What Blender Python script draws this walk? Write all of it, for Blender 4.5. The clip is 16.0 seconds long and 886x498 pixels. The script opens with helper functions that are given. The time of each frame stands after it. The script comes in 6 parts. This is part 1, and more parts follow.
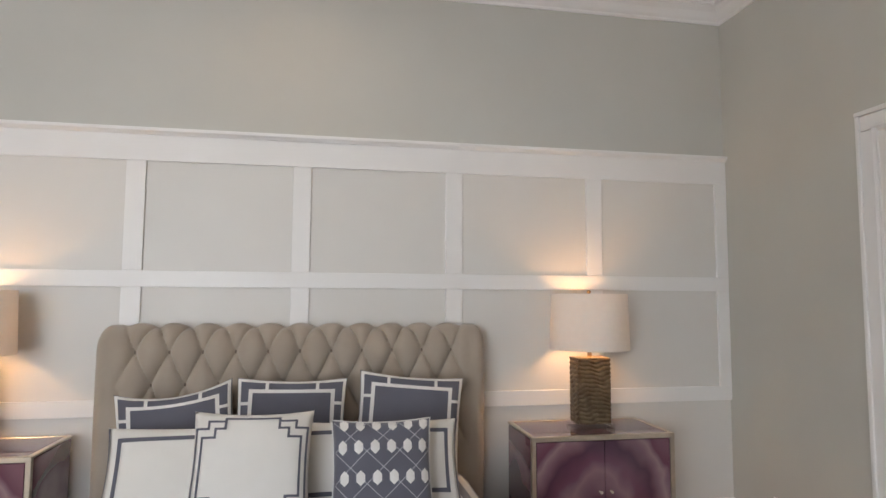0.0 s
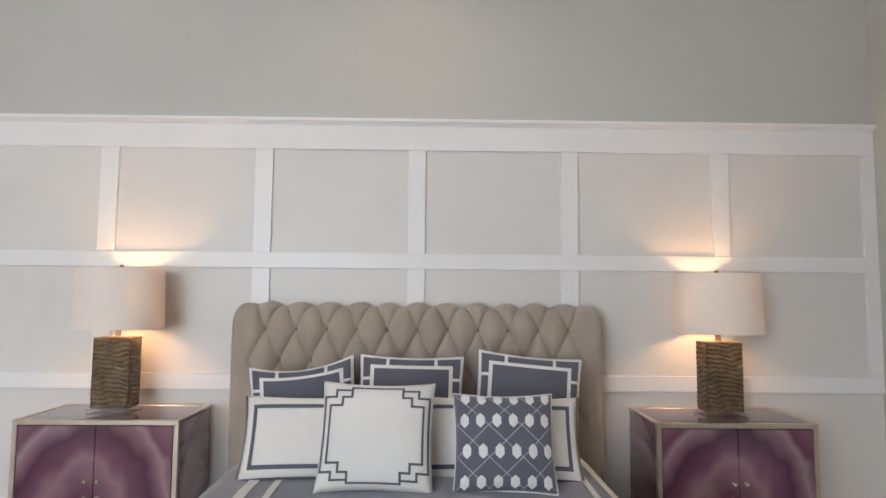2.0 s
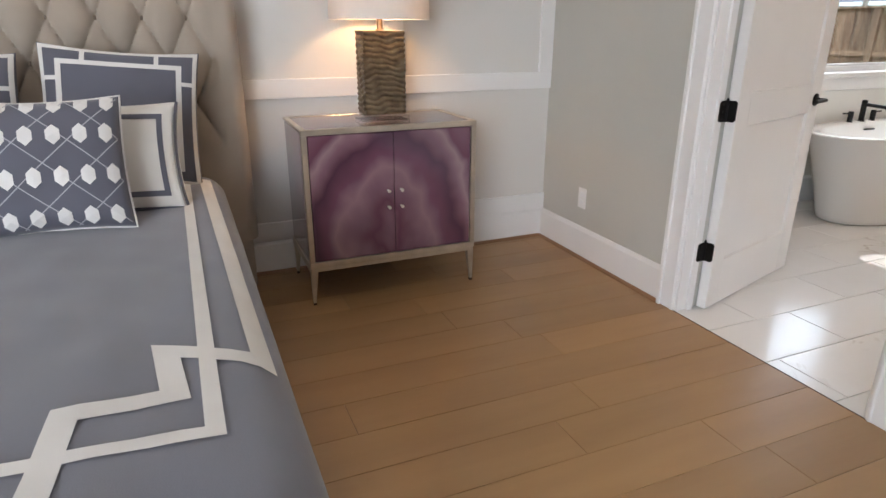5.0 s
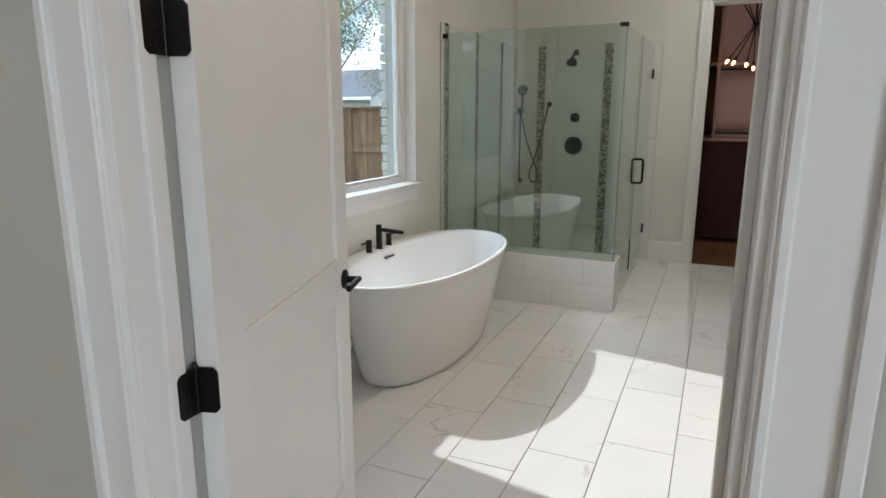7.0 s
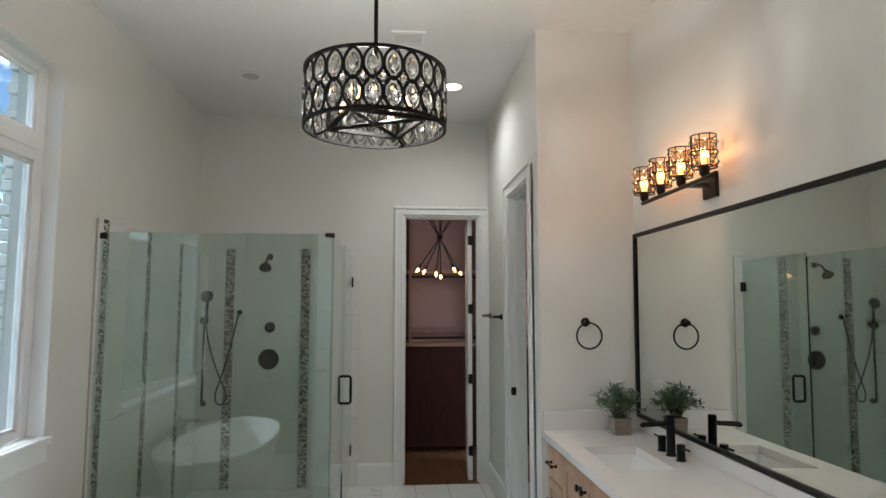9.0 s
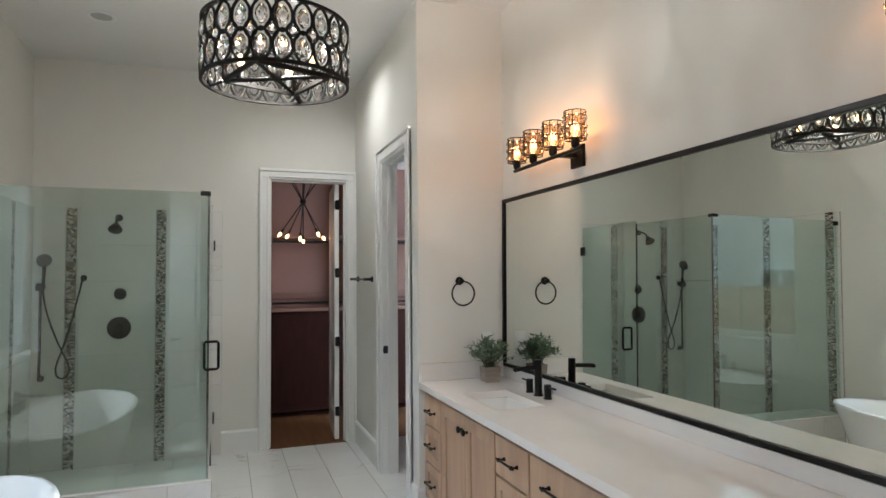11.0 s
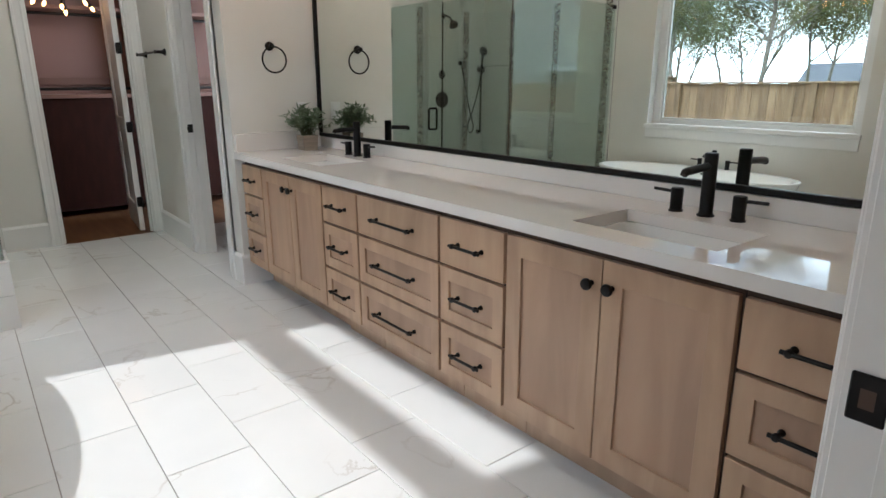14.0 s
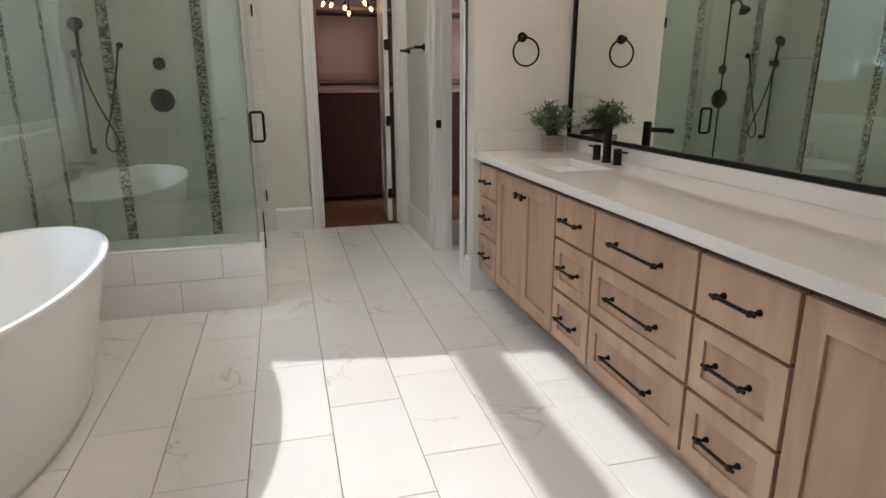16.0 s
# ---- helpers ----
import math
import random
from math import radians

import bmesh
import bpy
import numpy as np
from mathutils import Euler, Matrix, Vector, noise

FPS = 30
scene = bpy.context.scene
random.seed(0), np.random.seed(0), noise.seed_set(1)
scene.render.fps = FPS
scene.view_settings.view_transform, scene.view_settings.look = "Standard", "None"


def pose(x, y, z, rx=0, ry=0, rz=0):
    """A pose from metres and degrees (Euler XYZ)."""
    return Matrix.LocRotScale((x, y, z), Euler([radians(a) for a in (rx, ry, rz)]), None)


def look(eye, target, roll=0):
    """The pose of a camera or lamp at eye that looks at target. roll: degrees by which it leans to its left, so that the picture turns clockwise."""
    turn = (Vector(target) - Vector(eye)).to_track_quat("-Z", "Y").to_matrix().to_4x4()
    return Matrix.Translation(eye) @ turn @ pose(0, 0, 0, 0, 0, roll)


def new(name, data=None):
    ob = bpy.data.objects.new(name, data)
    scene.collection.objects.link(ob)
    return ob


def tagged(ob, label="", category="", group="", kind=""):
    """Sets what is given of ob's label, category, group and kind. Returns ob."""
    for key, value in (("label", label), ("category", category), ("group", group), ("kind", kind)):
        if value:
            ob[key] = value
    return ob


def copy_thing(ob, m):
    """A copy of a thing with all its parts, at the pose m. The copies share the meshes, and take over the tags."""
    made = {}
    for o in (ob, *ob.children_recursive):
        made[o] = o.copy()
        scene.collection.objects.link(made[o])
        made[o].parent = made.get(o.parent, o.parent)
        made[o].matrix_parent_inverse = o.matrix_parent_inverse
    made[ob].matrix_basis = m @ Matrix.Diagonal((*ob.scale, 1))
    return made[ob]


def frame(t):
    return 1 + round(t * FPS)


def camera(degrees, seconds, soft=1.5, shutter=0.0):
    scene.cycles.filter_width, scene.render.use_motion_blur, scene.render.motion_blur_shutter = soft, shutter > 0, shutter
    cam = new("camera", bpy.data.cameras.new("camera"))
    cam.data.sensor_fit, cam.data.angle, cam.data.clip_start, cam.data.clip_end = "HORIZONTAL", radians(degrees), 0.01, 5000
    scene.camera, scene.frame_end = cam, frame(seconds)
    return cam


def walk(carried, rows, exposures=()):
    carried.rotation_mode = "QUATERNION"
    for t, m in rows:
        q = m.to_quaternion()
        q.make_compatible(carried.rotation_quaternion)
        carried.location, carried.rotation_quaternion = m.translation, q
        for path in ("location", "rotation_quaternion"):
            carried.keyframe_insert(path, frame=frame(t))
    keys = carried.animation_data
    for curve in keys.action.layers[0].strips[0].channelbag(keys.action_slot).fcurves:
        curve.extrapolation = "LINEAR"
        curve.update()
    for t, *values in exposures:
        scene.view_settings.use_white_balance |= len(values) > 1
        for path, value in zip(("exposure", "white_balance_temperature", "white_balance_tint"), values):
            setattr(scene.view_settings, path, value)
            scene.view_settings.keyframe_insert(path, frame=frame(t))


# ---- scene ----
cam = camera(71.9, 16.0)
PATH = [
    (0, (0.102, 0.067, 1.604), (0.459, 2.029, 1.762), 0.3),
    (0.5, (0.038, 0.075, 1.592), (0.251, 2.044, 1.867), 0.4),
    (1, (0.011, 0.078, 1.588), (0.123, 2.052, 1.888), 0.4),
    (1.5, (0.008, 0.093, 1.543), (0.064, 2.074, 1.808), 0.4),
    (2, (0.025, 0.104, 1.488), (0.054, 2.098, 1.644), 0.5),
    (2.5, (0.051, 0.106, 1.434), (0.075, 2.105, 1.422), 0.5),
    (3, (0.099, 0.103, 1.392), (0.122, 2.093, 1.19), 0.5),
    (3.2, (0.129, 0.101, 1.392), (0.16, 2.08, 1.109), 0.5),
    (5.3, (0.916, 0.805, 1.261), (1.831, 2.436, 0.553), 0.4),
    (5.5, (1.056, 0.927, 1.284), (2.101, 2.483, 0.587), 0.4),
    (6, (1.392, 1.253, 1.334), (2.738, 2.583, 0.686), 0.3),
    (6.5, (1.734, 1.567, 1.377), (3.336, 2.629, 0.827), 0.1),
    (7, (2.098, 1.758, 1.433), (3.883, 2.553, 1.008), 0.1),
    (7.5, (2.39, 1.921, 1.491), (4.302, 2.442, 1.226), 0.2),
    (8, (2.601, 1.993, 1.562), (4.582, 2.249, 1.473), 0.1),
    (8.5, (2.738, 2.022, 1.59), (4.736, 2.042, 1.659), 0.1),
    (9, (2.83, 2.031, 1.616), (4.815, 1.867, 1.801), -0.0),
    (9.2, (2.849, 2.039, 1.617), (4.825, 1.816, 1.831), -0.1),
    (11.3, (2.72, 2.322, 1.516), (4.584, 1.597, 1.548), -0.4),
    (11.5, (2.69, 2.311, 1.48), (4.547, 1.568, 1.459), -0.5),
    (12, (2.623, 2.328, 1.431), (4.454, 1.543, 1.261), -0.4),
    (12.5, (2.605, 2.383, 1.388), (4.391, 1.541, 1.07), -0.5),
    (13, (2.629, 2.472, 1.33), (4.338, 1.525, 0.905), -0.5),
    (13.5, (2.655, 2.507, 1.305), (4.259, 1.421, 0.81), -0.5),
    (14, (2.686, 2.479, 1.29), (4.206, 1.291, 0.763), -0.4),
    (14.5, (2.736, 2.382, 1.268), (4.257, 1.2, 0.731), -0.3),
    (15, (2.77, 2.258, 1.27), (4.389, 1.215, 0.732), -0.4),
    (15.5, (2.866, 2.212, 1.265), (4.62, 1.412, 0.733), -0.4),
    (16, (3.048, 2.215, 1.27), (4.916, 1.737, 0.742), -0.3),
]
walk(cam, [(t, look(eye, target, roll)) for t, eye, target, roll in PATH],
     [(0, 0.45, 6500, 12), (1.5, 0.52, 6350, 12), (3.2, 0.66, 6100, 11), (5.3, 0.95, 6250, 12), (6.0, 0.74, 6200, 11), (7, 0.56, 6000, 7), (8.4, 0.48, 5700, 4), (11, 0.74, 5750, 6), (14, 0.7, 5850, 7), (16, 0.68, 6200, 10)])

# ---- world, sun, large lights ----
world = bpy.data.worlds.new("sky")
scene.world = world
world.use_nodes = True
wn, wl = world.node_tree.nodes, world.node_tree.links
sky = wn.new("ShaderNodeTexSky")
sky.sky_type = "NISHITA"
sky.sun_disc = False
sky.dust_density, sky.ozone_density = 0.3, 2.0
SUN_EL, SUN_AZ = radians(43.6), radians(9.8)
sky.sun_elevation, sky.sun_rotation = SUN_EL, SUN_AZ
cloud = wn.new("ShaderNodeTexNoise")
cloud.inputs["Scale"].default_value = 2.6
cloud.inputs["Detail"].default_value = 8.0
cloud.inputs["Roughness"].default_value = 0.58
wcoord = wn.new("ShaderNodeTexCoord")
wmap = wn.new("ShaderNodeMapping")
wmap.inputs["Scale"].default_value = (1.0, 1.0, 2.6)
wl.new(wcoord.outputs["Generated"], wmap.inputs["Vector"])
wl.new(wmap.outputs["Vector"], cloud.inputs["Vector"])
cramp = wn.new("ShaderNodeValToRGB")
cramp.color_ramp.elements[0].position, cramp.color_ramp.elements[1].position = 0.43, 0.6
wl.new(cloud.outputs["Fac"], cramp.inputs["Fac"])
wmix = wn.new("ShaderNodeMix")
wmix.data_type = "RGBA"
wmix.inputs["B"].default_value = (45.0, 48.0, 52.0, 1)
wl.new(cramp.outputs["Color"], wmix.inputs["Factor"])
wl.new(sky.outputs["Color"], wmix.inputs["A"])
wl.new(wmix.outputs["Result"], wn["Background"].inputs["Color"])
wn["Background"].inputs["Strength"].default_value = 0.15


def lamp(name, kind, m, energy, colour=(1, 1, 1), **more):
    data = bpy.data.lights.new(name, kind)
    data.energy, data.color = energy, colour
    for key, value in more.items():
        if key == "angle":
            data.angle = value
        elif key == "radius":
            data.shadow_soft_size = value
        elif key == "size":
            data.shape, data.size, data.size_y = "RECTANGLE", value[0], value[1]
        elif key == "spot":
            data.spot_size, data.spot_blend = value
    ob = new(name, data)
    ob.matrix_world = m
    return ob


to_sun = Vector((math.sin(SUN_AZ) * math.cos(SUN_EL), math.cos(SUN_AZ) * math.cos(SUN_EL), math.sin(SUN_EL)))
lamp("sun", "SUN", look(to_sun * 50, (0, 0, 0)), 2.0, (1.0, 0.96, 0.9), angle=radians(0.8))
# daylight through the bedroom's tall window opening
lamp("window_daylight", "AREA", look((-2.1, -2.62, 1.75), (-0.9, 1.0, 1.4)), 66, (0.9, 0.95, 1.0), size=(2.8, 2.2))


# ---- materials ----


def mat(name, base, rough=0.5, metal=0.0, vary=0.06, scale=6.0, bump=0.0, bscale=60.0, other=None, spread=(0.35, 0.65), stretch=(1, 1, 1), piece=0.0,
        coat=0.0, spec=0.5, coords="Object", detail=5.0, rvary=0.0, sheen=0.0, distort=0.0):
    """A surface with large and fine variation: base drifts to other (or to a darker base) by noise, with fine relief."""
    m = bpy.data.materials.new(name)
    m.use_nodes = True
    n, l = m.node_tree.nodes, m.node_tree.links
    p = n["Principled BSDF"]
    p.inputs["Roughness"].default_value, p.inputs["Metallic"].default_value = rough, metal
    p.inputs["Coat Weight"].default_value = coat
    p.inputs["Coat Roughness"].default_value = 0.05
    p.inputs["Specular IOR Level"].default_value = spec
    p.inputs["Sheen Weight"].default_value = sheen
    tc, mp = n.new("ShaderNodeTexCoord"), n.new("ShaderNodeMapping")
    l.new(tc.outputs[coords], mp.inputs["Vector"])
    mp.inputs["Scale"].default_value = stretch
    vec = mp.outputs["Vector"]
    info = n.new("ShaderNodeObjectInfo")
    if piece:
        add, mul = n.new("ShaderNodeVectorMath"), n.new("ShaderNodeMath")
        mul.operation, mul.inputs[1].default_value = "MULTIPLY", 37.0
        l.new(info.outputs["Random"], mul.inputs[0])
        l.new(vec, add.inputs[0])
        l.new(mul.outputs[0], add.inputs[1])
        vec = add.outputs["Vector"]
    noise_a, noise_b = n.new("ShaderNodeTexNoise"), n.new("ShaderNodeTexNoise")
    for node, sc, de in ((noise_a, scale, detail), (noise_b, bscale, 4.0)):
        node.inputs["Scale"].default_value, node.inputs["Detail"].default_value = sc, de
        l.new(vec, node.inputs["Vector"])
    noise_a.inputs["Distortion"].default_value = distort
    ramp = n.new("ShaderNodeValToRGB")
    ramp.color_ramp.elements[0].position, ramp.color_ramp.elements[1].position = spread
    ramp.color_ramp.elements[0].color = (*base, 1)
    ramp.color_ramp.elements[1].color = (*(other or [c * (1 - vary) for c in base]), 1)
    l.new(noise_a.outputs["Fac"], ramp.inputs["Fac"])
    out = ramp.outputs["Color"]
    if piece:
        hsv, rng = n.new("ShaderNodeHueSaturation"), n.new("ShaderNodeMapRange")
        rng.inputs["To Min"].default_value, rng.inputs["To Max"].default_value = 1 - piece, 1 + piece
        l.new(info.outputs["Random"], rng.inputs["Value"])
        l.new(rng.outputs["Result"], hsv.inputs["Value"])
        l.new(out, hsv.inputs["Color"])
        out = hsv.outputs["Color"]
    l.new(out, p.inputs["Base Color"])
    if rvary:
        rr = n.new("ShaderNodeMapRange")
        rr.inputs["To Min"].default_value, rr.inputs["To Max"].default_value = max(0.02, rough - rvary), min(1, rough + rvary)
        l.new(noise_b.outputs["Fac"], rr.inputs["Value"])
        l.new(rr.outputs["Result"], p.inputs["Roughness"])
    if bump:
        b = n.new("ShaderNodeBump")
        b.inputs["Strength"].default_value, b.inputs["Distance"].default_value = bump, 0.004
        l.new(noise_b.outputs["Fac"], b.inputs["Height"])
        l.new(b.outputs["Normal"], p.inputs["Normal"])
    return m


def glow(name, colour, strength):
    m = mat(name, colour, 0.4)
    p = m.node_tree.nodes["Principled BSDF"]
    p.inputs["Emission Color"].default_value, p.inputs["Emission Strength"].default_value = (*colour, 1), strength
    return m


def clear(name, tint, rough=0.0, reflect=1.0, base=0.04):
    """Thin clear sheet: straight transmission with Fresnel reflection."""
    m = bpy.data.materials.new(name)
    m.use_nodes = True
    n, l = m.node_tree.nodes, m.node_tree.links
    n.remove(n["Principled BSDF"])
    tr, gl, mx, fr = n.new("ShaderNodeBsdfTransparent"), n.new("ShaderNodeBsdfGlossy"), n.new("ShaderNodeMixShader"), n.new("ShaderNodeLayerWeight")
    power, rng = n.new("ShaderNodeMath"), n.new("ShaderNodeMapRange")
    power.operation, power.inputs[1].default_value = "POWER", 4.5
    rng.inputs["To Min"].default_value, rng.inputs["To Max"].default_value = base, 0.95
    tr.inputs["Color"].default_value = (*tint, 1)
    gl.inputs["Roughness"].default_value = rough
    gl.inputs["Color"].default_value = (reflect, reflect, reflect, 1)
    fr.inputs["Blend"].default_value = 0.5
    l.new(fr.outputs["Facing"], power.inputs[0])
    l.new(power.outputs[0], rng.inputs["Value"])
    l.new(rng.outputs["Result"], mx.inputs["Fac"])
    l.new(tr.outputs["BSDF"], mx.inputs[1])
    l.new(gl.outputs["BSDF"], mx.inputs[2])
    l.new(mx.outputs["Shader"], n["Material Output"].inputs["Surface"])
    return m


def veined(name, base, vein, rough, vscale=1.6, width=0.012, coat=0.0, amount=0.55):
    """Pale stone or porcelain with thin broken veins and soft clouds."""
    m = mat(name, base, rough, vary=0.05, scale=2.2, piece=0.015, coat=coat)
    n, l = m.node_tree.nodes, m.node_tree.links
    p = n["Principled BSDF"]
    old = p.inputs["Base Color"].links[0].from_socket
    vec = next(x for x in n if x.type == "TEX_NOISE").inputs["Vector"].links[0].from_socket
    v, mask = n.new("ShaderNodeTexNoise"), n.new("ShaderNodeTexNoise")
    v.inputs["Scale"].default_value, v.inputs["Detail"].default_value, v.inputs["Distortion"].default_value = vscale, 6.0, 1.2
    mask.inputs["Scale"].default_value = vscale * 0.9
    l.new(vec, v.inputs["Vector"])
    l.new(vec, mask.inputs["Vector"])
    sub, ab, r1, r2, mul = (n.new("ShaderNodeMath") for _ in range(5))
    sub.operation, sub.inputs[1].default_value = "SUBTRACT", 0.5
    ab.operation = "ABSOLUTE"
    r1.operation, r1.inputs[1].default_value, r1.use_clamp = "DIVIDE", width, True
    r2.operation, r2.inputs[0].default_value = "SUBTRACT", 1.0
    ramp = n.new("ShaderNodeValToRGB")
    ramp.color_ramp.elements[0].position, ramp.color_ramp.elements[1].position = 0.52, 0.66
    mul.operation = "MULTIPLY"
    mul2 = n.new("ShaderNodeMath")
    mul2.operation, mul2.inputs[1].default_value = "MULTIPLY", amount
    l.new(v.outputs["Fac"], sub.inputs[0])
    l.new(sub.outputs[0], ab.inputs[0])
    l.new(ab.outputs[0], r1.inputs[0])
    l.new(r1.outputs[0], r2.inputs[1])
    l.new(mask.outputs["Fac"], ramp.inputs["Fac"])
    l.new(r2.outputs[0], mul.inputs[0])
    l.new(ramp.outputs["Color"], mul.inputs[1])
    l.new(mul.outputs[0], mul2.inputs[0])
    mx = n.new("ShaderNodeMix")
    mx.data_type = "RGBA"
    mx.inputs["B"].default_value = (*vein, 1)
    l.new(mul2.outputs[0], mx.inputs["Factor"])
    l.new(old, mx.inputs["A"])
    l.new(mx.outputs["Result"], p.inputs["Base Color"])
    return m


def agate(name):
    """Purple agate slab under gloss: wavering bands ring a dark heart, with pale crystal bands between."""
    m = mat(name, (0.3, 0.05, 0.16), 0.08, coat=0.6)
    n, l = m.node_tree.nodes, m.node_tree.links
    p = n["Principled BSDF"]
    tc, mp = n.new("ShaderNodeTexCoord"), n.new("ShaderNodeMapping")
    mp.inputs["Location"].default_value = (0.0, 0.0, -0.2)
    mp.inputs["Scale"].default_value = (1.0, 0.55, 0.75)
    l.new(tc.outputs["Object"], mp.inputs["Vector"])
    warp, grain = n.new("ShaderNodeTexNoise"), n.new("ShaderNodeTexNoise")
    warp.inputs["Scale"].default_value, warp.inputs["Detail"].default_value = 2.4, 3.0
    grain.inputs["Scale"].default_value, grain.inputs["Detail"].default_value, grain.inputs["Distortion"].default_value = 4.0, 4.0, 0.8
    span = n.new("ShaderNodeVectorMath")
    span.operation = "LENGTH"
    l.new(mp.outputs["Vector"], warp.inputs["Vector"])
    l.new(mp.outputs["Vector"], grain.inputs["Vector"])
    l.new(mp.outputs["Vector"], span.inputs[0])
    total = span.outputs["Value"]
    for node, amount in ((warp, 0.36), (grain, 0.07)):
        mul, add = n.new("ShaderNodeMath"), n.new("ShaderNodeMath")
        mul.operation, mul.inputs[1].default_value = "MULTIPLY", amount
        l.new(node.outputs["Fac"], mul.inputs[0])
        l.new(total, add.inputs[0])
        l.new(mul.outputs[0], add.inputs[1])
        total = add.outputs[0]
    ramp = n.new("ShaderNodeValToRGB")
    stops = ((0.2, (0.06, 0.022, 0.042)), (0.3, (0.13, 0.055, 0.085)), (0.36, (0.24, 0.135, 0.165)), (0.41, (0.11, 0.04, 0.072)), (0.48, (0.26, 0.155, 0.185)),
             (0.53, (0.14, 0.056, 0.095)), (0.6, (0.07, 0.024, 0.05)), (0.66, (0.2, 0.105, 0.135)), (0.7, (0.29, 0.19, 0.215)), (0.74, (0.13, 0.048, 0.08)), (0.82, (0.21, 0.1, 0.135)))
    el = ramp.color_ramp.elements
    el[0].position, el[0].color = stops[0][0], (*stops[0][1], 1)
    el[1].position, el[1].color = stops[-1][0], (*stops[-1][1], 1)
    for pos, c in stops[1:-1]:
        e = el.new(pos)
        e.color = (*c, 1)
    l.new(total, ramp.inputs["Fac"])
    l.new(ramp.outputs["Color"], p.inputs["Base Color"])
    return m


M_WALL = mat("greige_paint", (0.54, 0.528, 0.482), 0.6, vary=0.05, scale=1.5, bump=0.12, bscale=160)
M_BATHWALL = mat("warm_greige_paint", (0.74, 0.72, 0.675), 0.6, vary=0.04, scale=1.3, bump=0.12, bscale=160)
# greige walls; the closet's dim warm light is put into this brown
M_CLOSET = mat("closet_dim_light_brown", (0.27, 0.145, 0.115), 0.55, vary=0.06, scale=2)
M_TRIM = mat("white_trim_paint", (0.81, 0.8, 0.785), 0.38, vary=0.025, scale=3, bump=0.03, bscale=90)
M_PANEL = mat("wainscot_paint", (0.7, 0.68, 0.645), 0.45, vary=0.035, scale=1.8, bump=0.06, bscale=120)
M_CEIL = mat("ceiling_paint", (0.8, 0.79, 0.77), 0.75, vary=0.03, scale=2, bump=0.1, bscale=150)
M_PLANK = mat("oak_plank", (0.39, 0.23, 0.1), 0.36, vary=0.2, scale=2.2, stretch=(0.5, 3.5, 3.5), bump=0.06, bscale=22, other=(0.32, 0.178, 0.075), piece=0.09, rvary=0.1, spread=(0.25, 0.75))
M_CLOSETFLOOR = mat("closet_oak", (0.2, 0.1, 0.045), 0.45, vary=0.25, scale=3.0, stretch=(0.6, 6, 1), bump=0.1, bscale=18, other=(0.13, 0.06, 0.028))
M_SHOE = mat("oak_shoe_moulding", (0.26, 0.14, 0.07), 0.45, scale=8)
M_TILE = veined("porcelain_tile", (0.81, 0.8, 0.785), (0.42, 0.36, 0.3), 0.16, 1.5, 0.011, amount=0.55)
M_STILE = veined("shower_tile", (0.76, 0.745, 0.715), (0.55, 0.5, 0.45), 0.22, 1.5, 0.01, amount=0.35)
M_GROUT = mat("grout", (0.36, 0.33, 0.3), 0.9, vary=0.12, scale=20)
M_WHITEGROUT = mat("pale_grout", (0.46, 0.45, 0.42), 0.9, vary=0.1, scale=20)
M_QUARTZ = veined("white_quartz", (0.8, 0.765, 0.735), (0.66, 0.6, 0.56), 0.045, 2.4, 0.008, amount=0.25)
M_ACRYLIC = mat("white_acrylic", (0.86, 0.86, 0.85), 0.12, vary=0.01, scale=1)
M_PORCELAIN = mat("basin_porcelain", (0.85, 0.84, 0.82), 0.08, vary=0.02, scale=2)
M_BLACK = mat("matte_black_metal", (0.012, 0.011, 0.011), 0.38, 0.6, vary=0.2, scale=12, rvary=0.08)
M_BRONZE = mat("dark_bronze", (0.012, 0.01, 0.009), 0.45, 0.3, vary=0.25, scale=12)
M_ALDER = mat("stained_alder", (0.54, 0.36, 0.235), 0.42, vary=0.2, scale=2.4, stretch=(4, 4, 0.7), bump=0.06, bscale=26, other=(0.42, 0.27, 0.175), piece=0.1, rvary=0.08, distort=0.6)
M_ALDERPANEL = mat("stained_alder_panel", (0.49, 0.32, 0.215), 0.42, vary=0.2, scale=2.2, stretch=(4, 4, 0.6), bump=0.06, bscale=26, other=(0.39, 0.25, 0.17), piece=0.08, distort=0.6)
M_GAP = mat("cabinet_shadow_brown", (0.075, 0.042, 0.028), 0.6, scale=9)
M_MIRROR = mat("silvered_mirror", (0.81, 0.85, 0.805), 0.0, 1.0, vary=0.005, scale=1)
M_SHGLASS = clear("shower_glass", (0.83, 0.895, 0.865), base=0.09)
M_PANE = clear("window_glass", (0.76, 0.79, 0.8))
M_GLASSEDGE = mat("glass_edge", (0.05, 0.12, 0.1), 0.1, vary=0.1)
M_VINYL = mat("white_vinyl", (0.82, 0.82, 0.82), 0.35, vary=0.02)

# ---- builders ----


def box(bm, x0, x1, y0, y1, z0, z1, bevel=0.0, seg=1):
    made = bmesh.ops.create_cube(bm, size=1.0)["verts"]
    for v in made:
        v.co = Vector(((x0 + x1) / 2 + v.co.x * (x1 - x0), (y0 + y1) / 2 + v.co.y * (y1 - y0), (z0 + z1) / 2 + v.co.z * (z1 - z0)))
    if bevel:
        edges = list({e for v in made for e in v.link_edges})
        bmesh.ops.bevel(bm, geom=edges, offset=bevel, segments=seg, affect="EDGES", profile=0.5)
    return bm


def boxes(*rows, bevel=0.0):
    bm = bmesh.new()
    for r in rows:
        box(bm, *r, bevel=bevel)
    return bm


